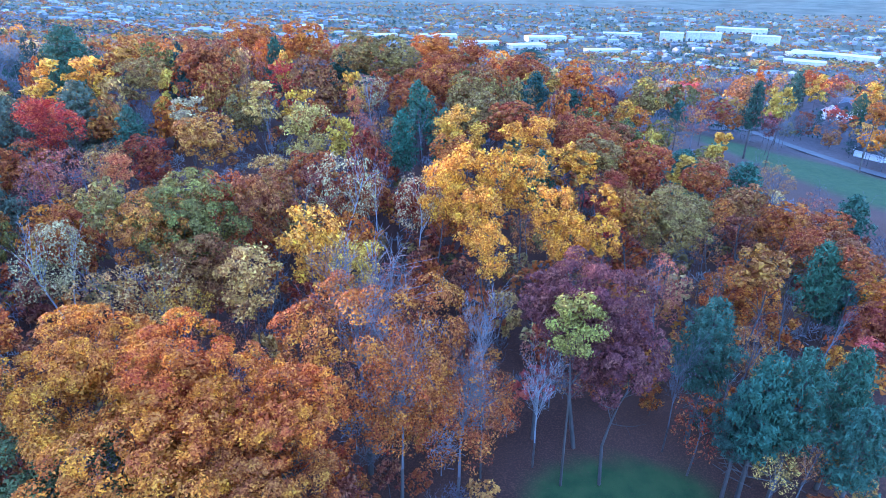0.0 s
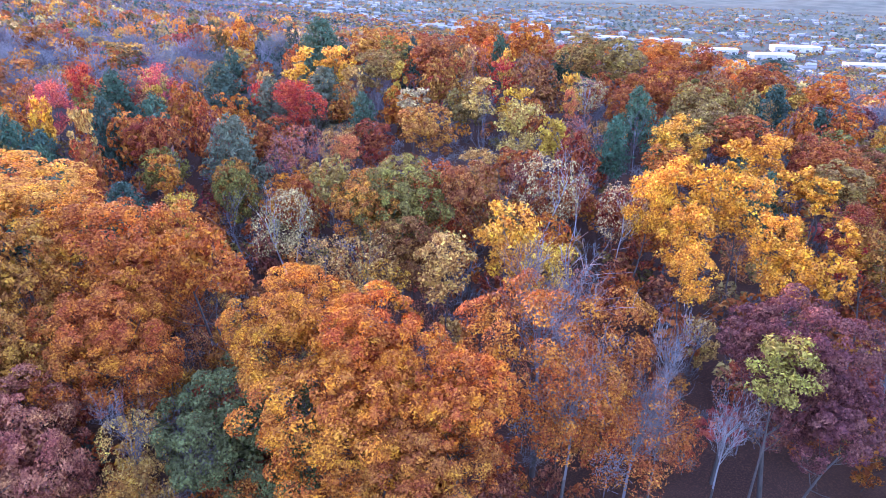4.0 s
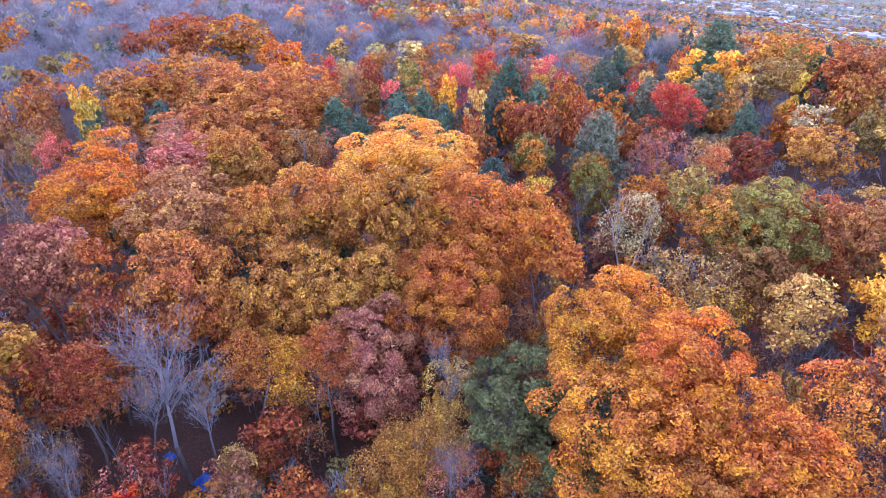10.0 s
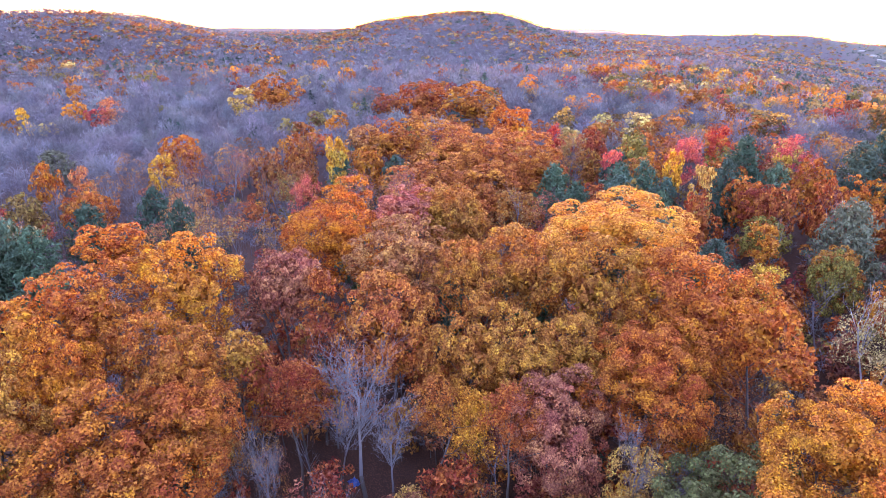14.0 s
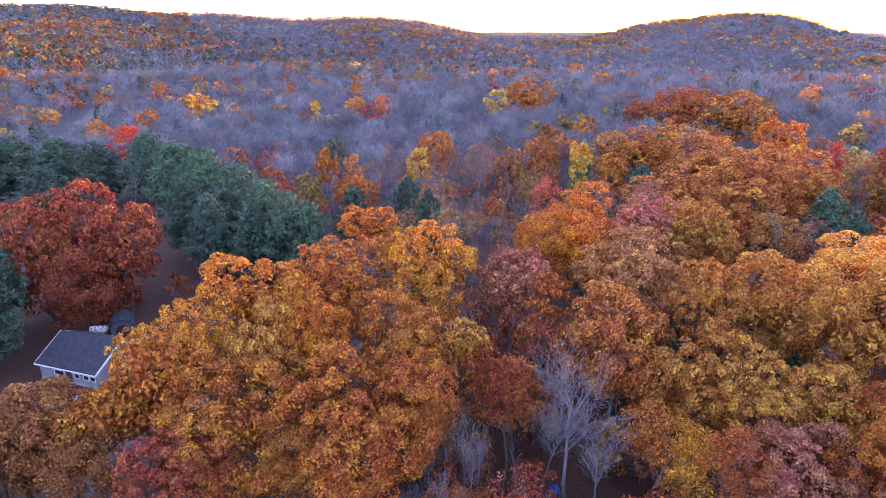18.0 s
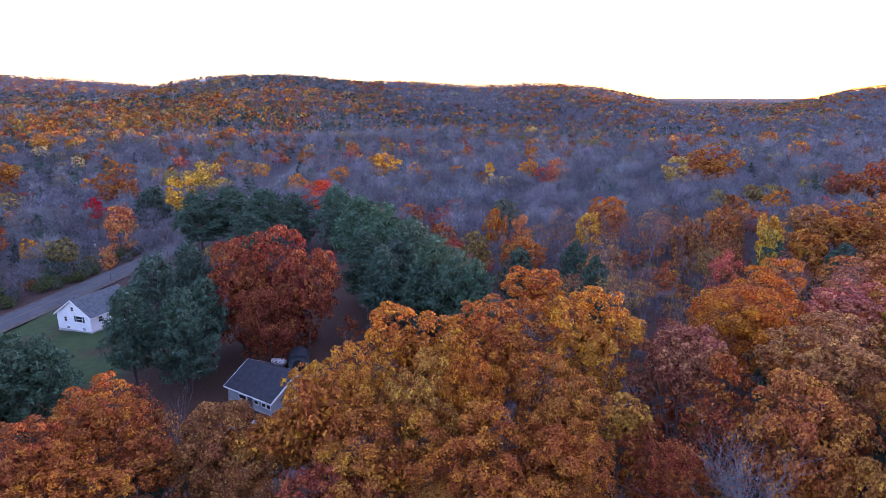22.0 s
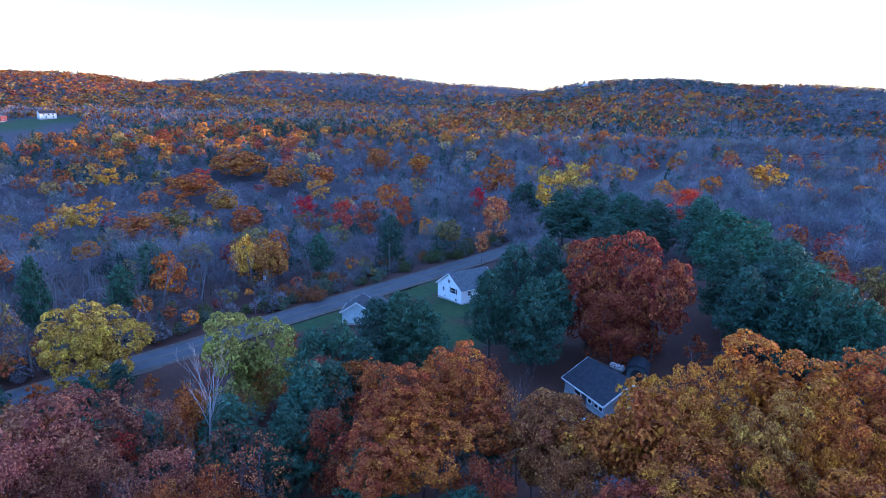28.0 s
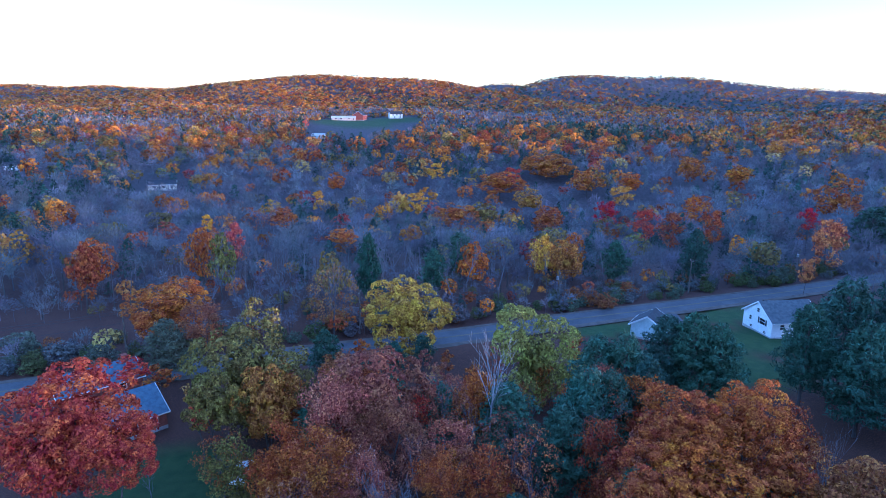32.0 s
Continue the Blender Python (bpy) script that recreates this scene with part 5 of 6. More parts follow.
TIMBER = plain("weathered_timber", (0.10, 0.085, 0.07), (0.17, 0.15, 0.13), 1.2, 0.9, bump=0.4, bump_scale=10)
TARP = plain("blue_tarp", (0.008, 0.055, 0.24), (0.015, 0.09, 0.34), 1.5, 0.4, bump=0.6, bump_scale=4)
RUBBER = plain("rubber", (0.02, 0.02, 0.02), (0.035, 0.035, 0.035), 4.0, 0.9)
CHROME = plain("grey_metal", (0.35, 0.36, 0.38), (0.5, 0.51, 0.52), 3.0, 0.35, metal=0.8)
CABLE = plain("cable", (0.03, 0.03, 0.033), (0.05, 0.05, 0.055), 1.0, 0.6)


def box(bm, x0, x1, y0, y1, z0, z1):
    m = Matrix.Translation(((x0 + x1) / 2, (y0 + y1) / 2, (z0 + z1) / 2)) @ Matrix.Diagonal((x1 - x0, y1 - y0, z1 - z0, 1))
    return bmesh.ops.create_cube(bm, size=1, matrix=m)["verts"]


def prism(bm, outline, along, a, b):
    """A solid with the given outline, drawn out along x ('x': outline in y, z) or y ('y': outline in x, z) from a to b."""
    rings = []
    for s in (a, b):
        rings.append([bm.verts.new((s, u, v) if along == "x" else (u, s, v)) for u, v in outline])
    n = len(outline)
    for i in range(n):
        bm.faces.new((rings[0][i], rings[0][(i + 1) % n], rings[1][(i + 1) % n], rings[1][i]))
    bm.faces.new(rings[0][::-1])
    bm.faces.new(rings[1])
    bmesh.ops.recalc_face_normals(bm, faces=bm.faces[:])
    return bm


def window(parent, face, u, z, w, h, L, W, shutters=False):
    """A framed window on a wall: face 'w' and 'e' are the gable ends, 's' and 'n' the long sides."""
    turn, off = {"w": (180, L / 2), "e": (0, L / 2), "n": (90, W / 2), "s": (-90, W / 2)}[face]
    m = pose(0, 0, 0, 0, 0, turn) @ Matrix.Translation((off, u, z))
    bm = bmesh.new()
    t = 0.09
    for y0, y1, z0, z1 in ((-w / 2 - t, -w / 2, -h / 2 - t, h / 2 + t), (w / 2, w / 2 + t, -h / 2 - t, h / 2 + t), (-w / 2, w / 2, h / 2, h / 2 + t), (-w / 2, w / 2, -h / 2 - t, -h / 2), (-w / 2, w / 2, -0.03, 0.03)):
        box(bm, 0.0, 0.07, y0, y1, z0, z1)
    win = part("window", bm, TRIM, parent, "", m)
    bm = bmesh.new()
    box(bm, 0.004, 0.03, -w / 2, w / 2, -h / 2, h / 2)
    part("pane", bm, GLASS, win)
    if shutters:
        for s in (-1, 1):
            bm = bmesh.new()
            y = s * (w / 2 + t + 0.24)
            box(bm, 0.002, 0.05, y - 0.2, y + 0.2, -h / 2 - 0.05, h / 2 + 0.05)
            for k in range(5):
                zz = -h / 2 + (k + 0.5) * h / 5
                box(bm, 0.05, 0.065, y - 0.17, y + 0.17, zz - 0.03, zz + 0.03)
            part("shutter", bm, SHUTTER, win)


def house(name, x, y, turn, L, W, eave, ridge, wall, roof, label, windows=(), door=None, chimney=None, over=0.4):
    z = ground_z(x, y) + 0.1
    base = thing(name, label=label, category="house", at=pose(x, y, z, 0, 0, turn))
    bm = bmesh.new()
    box(bm, -L / 2 - 0.03, L / 2 + 0.03, -W / 2 - 0.03, W / 2 + 0.03, -0.8, 0.45)
    part("foundation", bm, CONCRETE, base)
    bm = bmesh.new()
    prism(bm, [(-W / 2, 0.45), (W / 2, 0.45), (W / 2, eave), (0, ridge - 0.12), (-W / 2, eave)], "x", -L / 2, L / 2)
    part("wall", bm, wall, base)
    rise = (ridge - eave) / (W / 2)
    for s in (-1, 1):
        bm = bmesh.new()
        yo, zo = s * (W / 2 + over), eave - rise * over
        prism(bm, [(0, ridge), (yo, zo), (yo, zo + 0.16), (0, ridge + 0.16)], "x", -L / 2 - over * 0.8, L / 2 + over * 0.8)
        part("roof_slope", bm, roof, base)
        for e in (-1, 1):
            bm = bmesh.new()
            xe = e * (L / 2 + over * 0.8)
            prism(bm, [(0, ridge - 0.14), (yo, zo - 0.14), (yo, zo + 0.17), (0, ridge + 0.17)], "x", min(xe, xe + e * 0.06), max(xe, xe + e * 0.06))
            part("rake_board", bm, TRIM, base)
        bm = bmesh.new()
        box(bm, -L / 2 - over * 0.8, L / 2 + over * 0.8, min(yo, yo + s * 0.1), max(yo, yo + s * 0.1), zo - 0.05, zo + 0.1)
        part("gutter", bm, TRIM, base)
    for wdw in windows:
        window(base, *wdw[:5], L, W, *wdw[5:])
    if door:
        face, u = door
        turn2, off = {"w": (180, L / 2), "e": (0, L / 2), "n": (90, W / 2), "s": (-90, W / 2)}[face]
        bm = bmesh.new()
        box(bm, 0, 0.06, -0.46, 0.46, 0.45, 2.5)
        box(bm, 0.06, 0.08, -0.3, 0.3, 1.6, 2.3)
        d = part("door", bm, SHUTTER, base, "dark front door", pose(0, 0, 0, 0, 0, turn2) @ Matrix.Translation((off, u, 0)))
        bm = bmesh.new()
        box(bm, 0.06, 0.12, 0.34, 0.4, 1.4, 1.5)
        part("door_handle", bm, CHROME, d)
    if chimney:
        cx, cy = chimney
        bm = bmesh.new()
        box(bm, cx - 0.4, cx + 0.4, cy - 0.35, cy + 0.35, eave, ridge + 0.9)
        box(bm, cx - 0.47, cx + 0.47, cy - 0.42, cy + 0.42, ridge + 0.9, ridge + 1.05)
        part("chimney", bm, BRICK, base)
    return base


house("cape_house", -90.2, -111.8, 180, 11, 9.2, 3.7, 6.7, SIDING, GREY_SHINGLE, "white-sided cape house with grey roof beside the road",
      (("w", 1.6, 2.9, 1.7, 1.2, True), ("w", -2.2, 2.6, 0.7, 0.9), ("w", 0.0, 4.9, 0.8, 0.8), ("w", 2.6, 0.9, 0.8, 0.45), ("w", -1.8, 0.9, 0.8, 0.45), ("s", -3.2, 2.6, 0.9, 1.0), ("s", 1.0, 2.6, 0.9, 1.0), ("n", -2.5, 2.6, 1.6, 1.2, True), ("n", 3.0, 2.6, 1.0, 1.2)),
      ("n", 0.6), None)
house("garage", -61.2, -112.6, 228, 6, 6.4, 3.0, 5.0, TEAL_SIDING, SHINGLE, "grey-green gabled garage with white rake boards behind pines")
house("ranch_house", -72.6, -55.4, 256, 10.0, 8.8, 2.6, 5.0, SHADED_SIDING, SHINGLE, "white house with dark shingle roof, walls darkened as if shaded by oak trees",
      (("n", 4.3, 1.9, 0.8, 1.3), ("n", 3.2, 1.9, 0.8, 1.3), ("n", 1.6, 1.9, 0.8, 1.3), ("n", -1.5, 1.9, 1.6, 1.3), ("e", 1.5, 1.9, 0.9, 1.2), ("w", 0, 1.9, 0.9, 1.2)), ("n", 0.2), None)
house("brick_house", 34.3, -84.6, 36.5, 14, 9, 2.7, 5.1, BRICK, BLUE_SHINGLE, "low red-brick house with blue-grey shingle roof beside a red maple",
      (("n", 5.2, 1.8, 0.9, 1.0), ("n", -1.2, 1.7, 0.7, 1.0), ("n", 2.4, 1.8, 1.2, 1.1), ("w", 1.8, 1.8, 0.9, 1.0)), ("n", -3.4), None)
house("side_house", 40.0, -97.5, 36.5, 12, 7, 2.7, 4.6, BRICK, BLUE_SHINGLE, "brick house with blue-grey roof behind another brick house", (("n", 3.0, 1.8, 0.9, 1.0),), None, (-4.5, 0.4))
house("valley_house", 158, 209, -62, 10, 7, 2.8, 4.5, SIDING, SHINGLE, "low white house with dark roof across a side road", (("n", -3, 1.8, 1.2, 1.1), ("n", 3, 1.8, 1.2, 1.1), ("w", 0, 1.8, 1.0, 1.0)), ("n", 0.4))
house("valley_house", 198, 294, 30, 13, 9, 4.6, 7.6, SIDING, SHINGLE, "tall white house among yellow trees below the woods", (("n", -3, 3.0, 1.2, 1.3), ("n", 2, 3.0, 1.2, 1.3), ("w", 0, 3.4, 1.2, 1.3), ("w", 2.2, 1.6, 1.0, 1.2), ("s", -2, 3, 1.2, 1.3), ("s", 2, 3, 1.2, 1.3)), ("n", 0.2))
house("valley_house", 213, 306, 120, 10, 8, 4.2, 6.8, SIDING, BLUE_SHINGLE, "white house with blue-grey roof among trees", (("s", -2, 2.4, 1.2, 1.3), ("s", 2, 2.4, 1.2, 1.3), ("w", 0, 3, 1.2, 1.3)), ("s", 0.2))
house("farm_shed", 2, -735, 4, 27, 9, 2.6, 4.6, PALE_WALL, METAL_ROOF, "long pale farm shed on a green field", (("n", -9, 1.8, 2, 1.2), ("n", -3, 1.8, 2, 1.2), ("n", 6, 1.8, 2, 1.2)), ("n", 11))
house("barn", -17, -743, 70, 15, 12, 5.5, 10, BARN_RED, SHINGLE, "weathered red barn with steep roof at a field", (("w", 0, 6.5, 1.5, 1.5), ("w", -3, 2.5, 1.2, 1.4), ("n", 0, 2.5, 1.6, 1.4)), ("w", 1.5))
house("farmhouse", -59, -752, 10, 15, 9, 5.2, 8.0, SIDING, SHINGLE, "white farmhouse on a hillside lawn", (("n", -4, 4.2, 1.4, 1.5), ("n", 0.5, 4.2, 1.4, 1.5), ("n", 4.5, 4.2, 1.4, 1.5), ("n", 4.5, 1.8, 1.4, 1.4)), ("n", -2))
house("farm_shed", 25, -604, -20, 12, 7, 3, 4.6, TEAL_SIDING, METAL_ROOF, "small grey shed with pale roof on the hillside", (("n", -2, 1.8, 1.2, 1),), ("n", 2))
house("hill_house", 105, -376, 12, 15, 8, 3.4, 5.4, CREAM, SHINGLE, "cream house at the foot of a wooded slope", (("n", -4, 2, 1.6, 1.3), ("n", 1, 2, 1.6, 1.3), ("n", 5, 2, 1.2, 1.3)), ("n", -1.5))
house("hill_house", 210, -434, 25, 11, 8, 3.2, 5.2, SIDING, SHINGLE, "small white house among bare trees", (("n", -3, 2, 1.4, 1.2), ("n", 2.5, 2, 1.4, 1.2)), ("n", 0))
house("hilltop_house", -905, -786, 45, 22, 10, 6.0, 9, SIDING, GREY_SHINGLE, "pale house on a wooded hilltop", (("n", -6, 4, 2, 1.6), ("n", 0, 4, 2, 1.6), ("n", 6, 4, 2, 1.6)), ("n", 3))


def garden_shed(x, y, turn):
    z = ground_z(x, y)
    base = thing("garden_shed", label="small dark garden shed with a rounded doorway", category="shed", at=pose(x, y, z, 0, 0, turn))
    bm = bmesh.new()
    prism(bm, [(-1.6, -0.2), (1.6, -0.2), (1.6, 2.0), (1.1, 2.8), (0, 3.1), (-1.1, 2.8), (-1.6, 2.0)], "x", -1.8, 1.8)
    part("wall", bm, GREY_SHINGLE, base)
    bm = bmesh.new()
    prism(bm, [(-1.75, 1.9), (-1.15, 2.85), (0, 3.18), (1.15, 2.85), (1.75, 1.9), (1.75, 2.02), (1.2, 2.97), (0, 3.32), (-1.2, 2.97), (-1.75, 2.02)], "x", -2.0, 2.0)
    part("roof", bm, SHINGLE, base)
    # flat black panel on the wall stands for the shade inside the open doorway
    bm = bmesh.new()
    prism(bm, [(-0.9, 0)] + [(-0.9 * math.cos(a * math.pi / 8), 1.5 + 0.9 * math.sin(a * math.pi / 8)) for a in range(9)] + [(0.9, 0)], "x", 1.8, 1.84)
    part("doorway", bm, RUBBER, base, "black panel as the shade inside a rounded doorway")


garden_shed(-83.0, -57.5, 30)


def gas_tank(x, y, turn):
    z = ground_z(x, y)
    base = thing("gas_tank", label="pale cylindrical gas tank on two feet", category="tank", at=pose(x, y, z, 0, 0, turn))
    bm = bmesh.new()
    bmesh.ops.create_cone(bm, cap_ends=True, segments=16, radius1=0.55, radius2=0.55, depth=2.2, matrix=Matrix.Translation((0, 0, 1.2)) @ pose(0, 0, 0, 0, 90, 0))
    for s in (-1, 1):
        bmesh.ops.create_uvsphere(bm, u_segments=16, v_segments=8, radius=0.55, matrix=Matrix.Translation((s * 1.1, 0, 1.2)) @ Matrix.Diagonal((0.5, 1, 1, 1)))
    part("tank", bm, TRIM, base)
    for s in (-0.7, 0.7):
        bm = bmesh.new()
        box(bm, s - 0.1, s + 0.1, -0.4, 0.4, -0.1, 0.72)
        part("foot", bm, CONCRETE, base)


gas_tank(-82.2, -61.0, 100)


def car(x, y, turn, paint, label):
    z = ground_z(x, y) + 0.02
    base = thing("car", label=label, category="car", at=pose(x, y, z, 0, 0, turn))
    bm = bmesh.new()
    prism(bm, [(-2.2, 0.35), (2.2, 0.35), (2.25, 0.75), (1.9, 0.95), (0.95, 1.02), (-1.75, 1.05), (-2.2, 0.95)], "y", -0.88, 0.88)
    bmesh.ops.bevel(bm, geom=bm.edges[:], offset=0.06, segments=2, affect="EDGES")
    body = part("body", bm, paint, base)
    bm = bmesh.new()
    prism(bm, [(-1.75, 1.02), (0.95, 1.0), (0.25, 1.48), (-1.2, 1.5)], "y", -0.74, 0.74)
    bmesh.ops.bevel(bm, geom=bm.edges[:], offset=0.05, segments=2, affect="EDGES")
    part("cabin", bm, GLASS, base, "dark glass cabin")
    bm = bmesh.new()
    prism(bm, [(-1.22, 1.49), (0.26, 1.47), (0.2, 1.54), (-1.15, 1.56)], "y", -0.7, 0.7)
    part("roof_panel", bm, paint, base)
    for sx in (-1.35, 1.35):
        for sy in (-0.82, 0.82):
            bm = bmesh.new()
            bmesh.ops.create_cone(bm, cap_ends=True, segments=18, radius1=0.34, radius2=0.34, depth=0.22, matrix=Matrix.Translation((sx, sy, 0.34)) @ pose(0, 0, 0, 90, 0, 0))
            wheel = part("wheel", bm, RUBBER, base)
            bm = bmesh.new()
            bmesh.ops.create_cone(bm, cap_ends=True, segments=14, radius1=0.2, radius2=0.2, depth=0.24, matrix=Matrix.Translation((sx, sy, 0.34)) @ pose(0, 0, 0, 90, 0, 0))
            part("rim", bm, CHROME, wheel)
    for sy in (-0.6, 0.6):
        bm = bmesh.new()
        box(bm, 2.2, 2.27, sy - 0.17, sy + 0.17, 0.62, 0.76)
        part("headlight", bm, TRIM, base)


PALE_PAINT = plain("pale_car_paint", (0.45, 0.55, 0.62), (0.52, 0.62, 0.7), 1.0, 0.25, shine=0.6)
DARK_PAINT = plain("dark_car_paint", (0.03, 0.035, 0.045), (0.05, 0.055, 0.065), 1.0, 0.25, shine=0.6)
car(-62.6, -51.6, 20, PALE_PAINT, "pale blue car parked under oak branches")
car(-61.6, -43.9, 60, TRIM, "white car parked under oak branches")
car(13.6, -71.2, 80, TRIM, "white car parked among low trees")
car(-99.5, -128.5, 75, DARK_PAINT, "dark car parked on a driveway by the road")


def slab(name, pts, mat, label, width, lift):
    thing(name, mesh_from(name, *ribbon(smooth_line(pts, 1.5), 0, width, lift)), [mat], label, "driveway", kind="structure")


slab("driveway", [(-102.5, -137), (-100, -130), (-98, -121)], ASPHALT, "dark asphalt driveway to a house", 5.5, 0.27)
slab("driveway", [(-72, -129.5), (-70, -122), (-69, -117)], ASPHALT, "dark asphalt driveway to a garage", 7, 0.27)
slab("driveway", [(-66, -56), (-60, -48), (-55, -42), (-48, -38), (-36, -36)], ASPHALT, "bluish asphalt driveway below oak trees", 6, 0.14)
slab("track", [(168, 250), (160, 262), (140, 268), (112, 240)], ASPHALT, "narrow paved lane to the valley houses", 4, 0.4)


def tarp(x, y, r, h, seed):
    """A tarpaulin thrown over a heap, with folds and a ragged hem."""
    g = np.random.default_rng(seed)
    n = 22
    u = np.linspace(-1, 1, n)
    X, Y = np.meshgrid(u, u)
    e = np.maximum(np.abs(X), np.abs(Y))
    Z = h * (1 - e ** 2.2) + 0.12 * np.sin(X * 7 + g.uniform(0, 6)) * np.cos(Y * 6) + 0.06 * g.normal(size=X.shape)
    Z = np.maximum(Z, 0.03 + 0.05 * g.random(X.shape))
    v = np.stack([X * r * (1 + 0.08 * np.sin(Y * 5)), Y * r * 0.8 * (1 + 0.1 * np.cos(X * 4)), Z], -1).reshape(-1, 3)
    i = np.arange(n * n).reshape(n, n)
    f = np.stack([i[:-1, :-1], i[:-1, 1:], i[1:, 1:], i[1:, :-1]], -1).reshape(-1, 4)
    thing("tarp", mesh_from("tarp", v, f, True), [TARP], "blue tarpaulin draped over a heap under bare branches", "tarp", at=pose(x, y, ground_z(x, y) + 0.05, 0, 0, g.uniform(0, 90)))


tarp(-46.6, 8.6, 1.05, 1.0, 1)
tarp(-52.1, 6.9, 0.6, 0.5, 2)
tarp(-37.6, 16.3, 0.35, 0.3, 3)


# ---------------------------------------------------------------- poles and lines
def utility_pole(x, y, h, arm=1.2, box_on=False, turn=0):
    z = ground_z(x, y)
    base = thing("utility_pole", label="weathered timber utility pole with a crossarm", category="pole", group="utility poles", at=pose(x, y, z, 0, 0, turn))
    part("pole", mesh_from("pole", *tubes([[0, 0, -0.5, 0, 0, h, 0.19, 0.12]], 8), True), TIMBER, base)
    bm = bmesh.new()
    box(bm, -arm, arm, -0.07, 0.07, h - 0.7, h - 0.55)
    part("crossarm", bm, TIMBER, base)
    for s in (-0.9, 0, 0.9):
        bm = bmesh.new()
        bmesh.ops.create_cone(bm, cap_ends=True, segments=8, radius1=0.07, radius2=0.04, depth=0.2, matrix=Matrix.Translation((s * arm, 0, h - 0.45)))
        part("insulator", bm, CONCRETE, base)
    if box_on:
        bm = bmesh.new()
        bmesh.ops.create_cone(bm, cap_ends=True, segments=12, radius1=0.3, radius2=0.3, depth=0.9, matrix=Matrix.Translation((0, -0.42, h - 1.9)))
        part("transformer", bm, CHROME, base, "pale grey transformer drum")


def wire(a, b, sag=1.2, r=0.03):
    """A hanging line between two places."""
    n = 12
    t = np.linspace(0, 1, n + 1)[:, None]
    p = np.array(a) * (1 - t) + np.array(b) * t
    p[:, 2] -= sag * 4 * (t * (1 - t))[:, 0]
    d = unit(np.gradient(p, axis=0))
    u = unit(np.cross(d, np.array([0, 0, 1.0])))
    w = np.cross(d, u)
    v = np.stack([p + r * (u * math.cos(k) + w * math.sin(k)) for k in (0, 1.571, 3.142, 4.712)], 1).reshape(-1, 3)
    q = np.arange((n + 1) * 4).reshape(n + 1, 4)
    f = np.stack([q[:-1], np.roll(q, -1, 1)[:-1], np.roll(q, -1, 1)[1:], q[1:]], -1).reshape(-1, 4)
    me = mesh_from("wire", v, f, True)
    thing("power_line", me, [CABLE], "thin dark overhead line between poles", "power line", "overhead lines")


ROAD_POLES = [(92, -97.5), (40, -112.0), (-2, -121.5), (-49, -134.5), (-88, -144.0), (-126, -152.5)]
for k, (px, py) in enumerate(ROAD_POLES):
    utility_pole(px, py, 9.5, 1.1, k in (3, 5), 80)
for (ax, ay), (bx, by) in zip(ROAD_POLES, ROAD_POLES[1:]):
    for dx, dz in ((-0.9, 9.2), (0.9, 9.2), (0.15, 7.2)):
        wire((ax + dx * 0.2, ay + dx, ground_z(ax, ay) + dz), (bx + dx * 0.2, by + dx, ground_z(bx, by) + dz), 0.9, 0.03)
FIELD_POLES = [(60, -205), (-30, -196), (-115, -184), (-205, -170)]
for px, py in FIELD_POLES:
    utility_pole(px, py, 15, 1.6, False, 80)
for (ax, ay), (bx, by) in zip(FIELD_POLES, FIELD_POLES[1:]):
    for dx, dz in ((-1.5, 14.7), (0, 14.7), (1.5, 14.7), (0, 12.5)):
        wire((ax, ay + dx, ground_z(ax, ay) + dz), (bx, by + dx, ground_z(bx, by) + dz), 1.6, 0.035)
FAR_POLES = [(-330, -178), (-405, -125), (-480, -72), (-560, -18)]
for px, py in FAR_POLES:
    utility_pole(px, py, 20, 2.5, False, 125)
for (ax, ay), (bx, by) in zip(FAR_POLES, FAR_POLES[1:]):
    for d, dz in ((-2.2, 19.6), (2.2, 19.6), (0, 17.8)):
        wire((ax - 0.58 * d, ay + 0.8 * d, ground_z(ax, ay) + dz), (bx - 0.58 * d, by + 0.8 * d, ground_z(bx, by) + dz), 1.8, 0.06)
VALLEY_POLES = [(143, 262), (124, 214), (127, 172)]
for px, py in VALLEY_POLES:
    utility_pole(px, py, 9.5, 1.0, False, 30)
for (ax, ay), (bx, by) in zip(VALLEY_POLES, VALLEY_POLES[1:]):
    wire((ax, ay, ground_z(ax, ay) + 9), (bx, by, ground_z(bx, by) + 9), 0.8, 0.04)


# ---------------------------------------------------------------- the town in the valley
def depot(x, y, turn, L, W, H, label, name="warehouse"):
    z = ground_z(x, y)
    base = thing(name, label=label, category="building", group="buildings of the valley town", at=pose(x, y, z, 0, 0, turn))
    bm = bmesh.new()
    box(bm, -L / 2, L / 2, -W / 2, W / 2, -2, H)
    part("wall", bm, PALE_WALL, base)
    bm = bmesh.new()
    prism(bm, [(-W / 2 - 0.6, H + 0.02), (W / 2 + 0.6, H + 0.02), (W / 2 + 0.6, H + 0.6), (0, H + 1.6), (-W / 2 - 0.6, H + 0.6)], "x", -L / 2 - 0.6, L / 2 + 0.6)
    part("roof", bm, METAL_ROOF, base)
    n = max(2, int(L / 14))
    for k in range(n):
        bm = bmesh.new()
        u = -L / 2 + (k + 0.5) * L / n
        box(bm, u - 2.2, u + 2.2, -W / 2 - 0.15, -W / 2 + 0.1, 0.2, min(4.5, H * 0.5))
        part("loading_door", bm, GREY_SHINGLE, base)


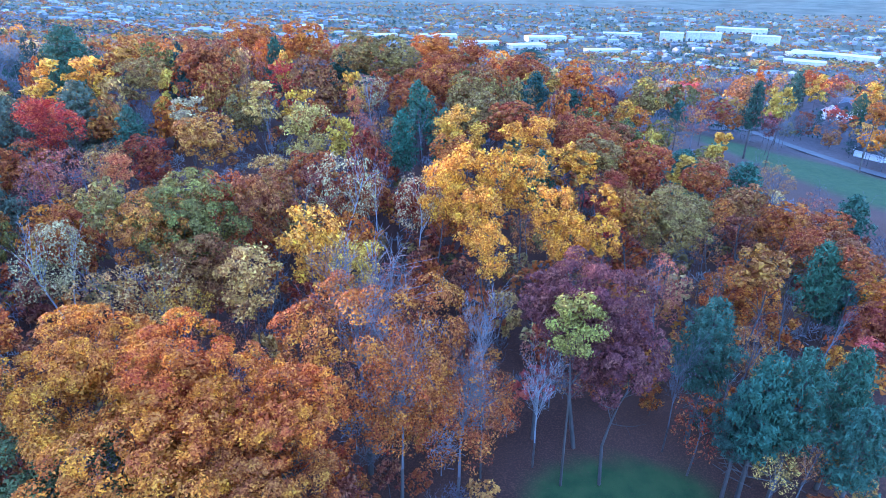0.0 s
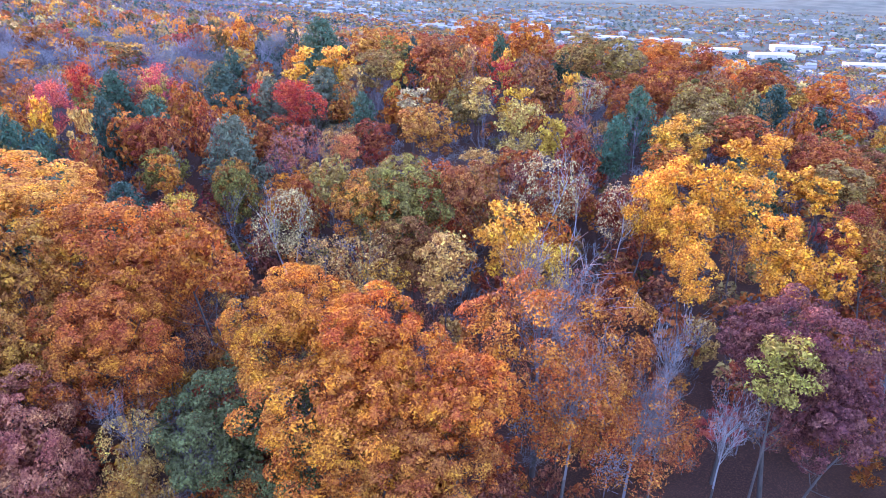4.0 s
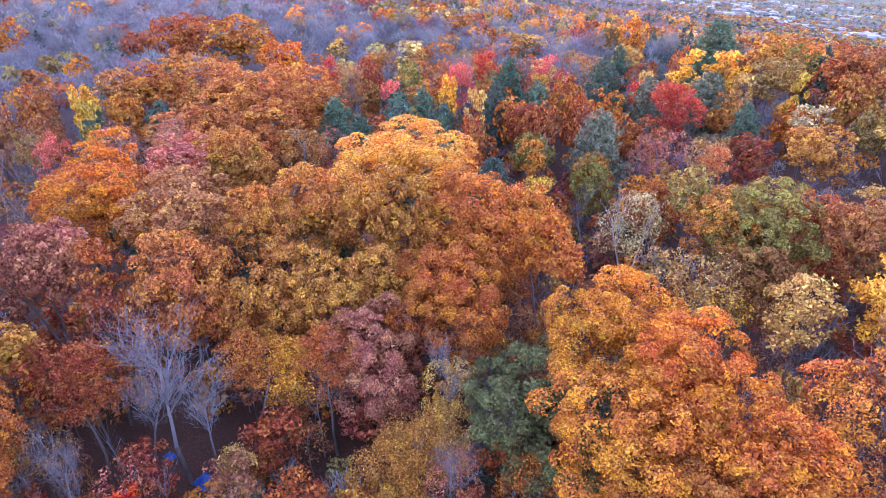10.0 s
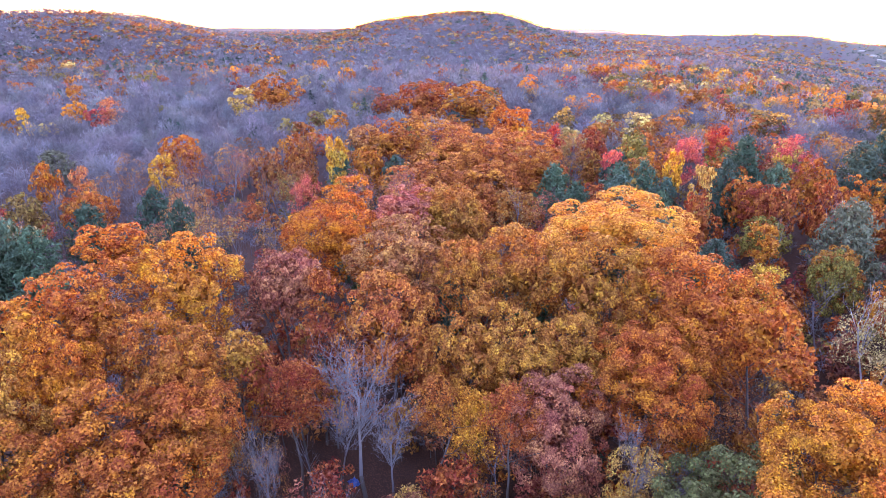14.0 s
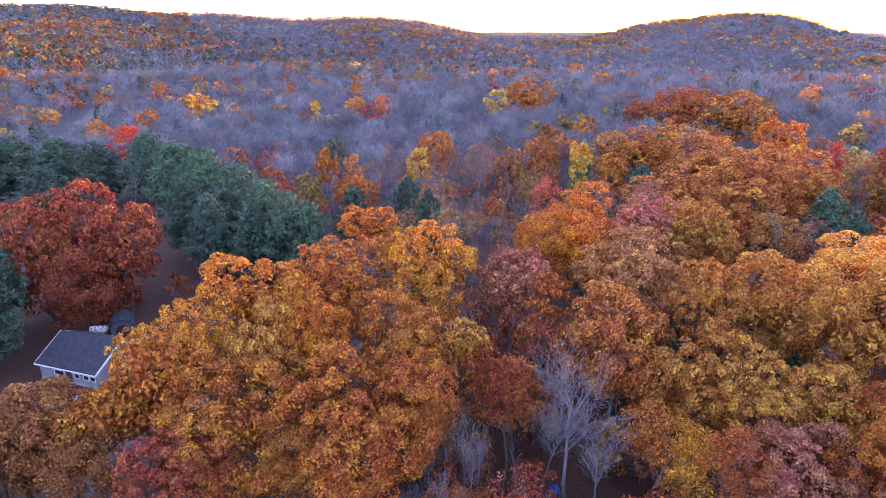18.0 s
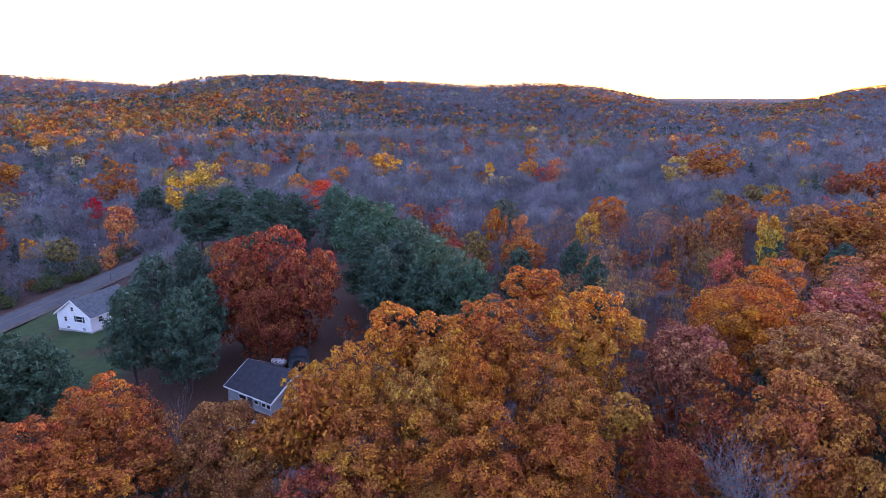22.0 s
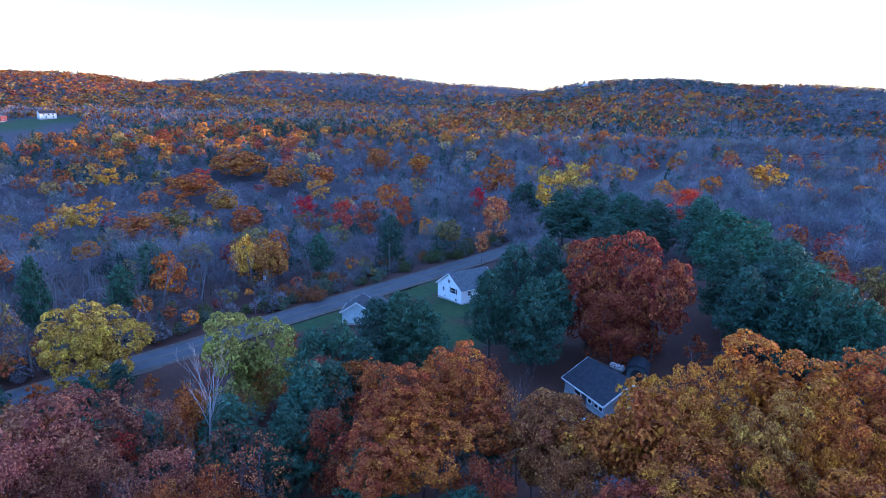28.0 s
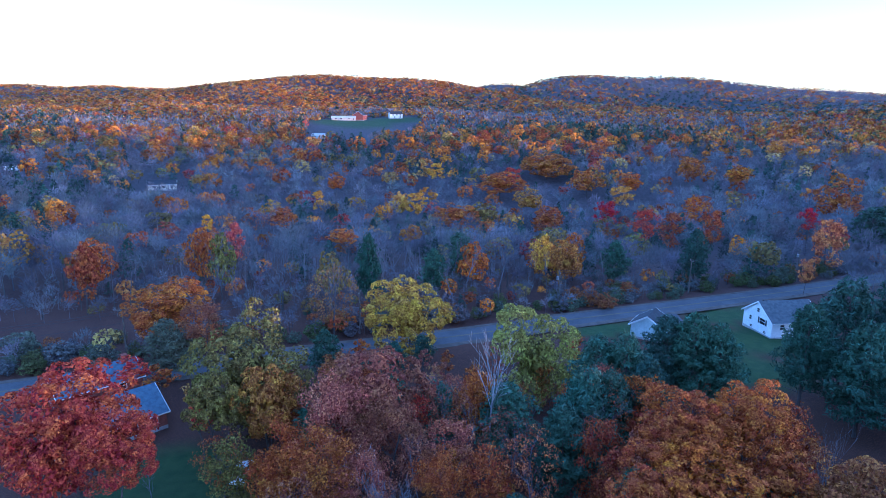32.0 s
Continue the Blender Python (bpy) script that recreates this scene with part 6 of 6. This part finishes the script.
for row in ((555, 1473, -18, 50, 30, 17), (602, 1468, -20, 28, 26, 18), (638, 1459, -20, 46, 28, 18), (716, 1363, -22, 54, 30, 18), (781, 1615, -24, 118, 40, 11), (172, 1128, 14, 62, 30, 8),
            (461, 1540, -12, 88, 30, 9), (750, 1170, -40, 140, 34, 10), (626, 1051, -28, 62, 30, 8)):
    depot(*row, "large pale warehouse in the valley town")
for row in ((-250, 1392, 15, 52, 26, 8), (95, 1164, 14, 60, 26, 7), (312, 1141, 10, 64, 28, 8), (20, 1290, 10, 70, 30, 8), (240, 1330, 8, 80, 34, 8), (700, 1180, 0, 60, 30, 9), (-90, 1330, 14, 50, 26, 7)):
    depot(*row, "long flat-roofed depot in the valley town", "depot")


def small_town():
    """Rows of small roofs, too many and too far to count."""
    g = np.random.default_rng(77)
    vs, fs = [], []
    n = 0
    for _ in range(1500):
        a, r = radians(g.uniform(-45, 40)), g.uniform(950, 2300)
        x, y = -r * math.sin(a), r * math.cos(a)
        if 0.5 * x + 0.866 * y < 760 or g.random() > patchy(x, y, 160, 5) * 1.2:
            continue
        z, t = ground_z(x, y), g.uniform(-0.2, 0.2) + (1.57 if g.random() < 0.4 else 0)
        L, W, H = g.uniform(8, 22), g.uniform(7, 13), g.uniform(3.5, 7)
        c, s = math.cos(t), math.sin(t)
        q = np.array([[-L, -W, 0], [L, -W, 0], [L, W, 0], [-L, W, 0], [-L, -W, H * 2], [L, -W, H * 2], [L, W, H * 2], [-L, W, H * 2], [-L, 0, H * 2.7], [L, 0, H * 2.7]]) / 2
        v = np.column_stack([x + q[:, 0] * c - q[:, 1] * s, y + q[:, 0] * s + q[:, 1] * c, z + q[:, 2]])
        vs.append(v)
        fs += [[n + k for k in f] for f in ((0, 1, 5, 4), (2, 3, 7, 6), (4, 5, 9, 8), (6, 7, 8, 9), (1, 2, 6, 5), (3, 0, 4, 7), (5, 6, 9, 9), (7, 4, 8, 8))]
        n += 10
    me = bpy.data.meshes.new("town_roofs")
    me.from_pydata(np.concatenate(vs).tolist(), [], [[a for i, a in enumerate(f) if a not in f[:i]] for f in fs])
    me.update()
    m, nn, l, out = material("town_roofs")
    geo = nn.new("ShaderNodeNewGeometry")
    c = mixed(nn, l, geo.outputs["Random Per Island"], (0.10, 0.105, 0.105), (0.36, 0.355, 0.33))
    d = nn.new("ShaderNodeBsdfPrincipled")
    d.inputs["Roughness"].default_value = 0.7
    l.new(c, d.inputs["Base Color"])
    l.new(d.outputs[0], out.inputs[0])
    thing("town_roofs", me, [m], "small houses and sheds of the valley town", "town", kind="stuff")


small_town()
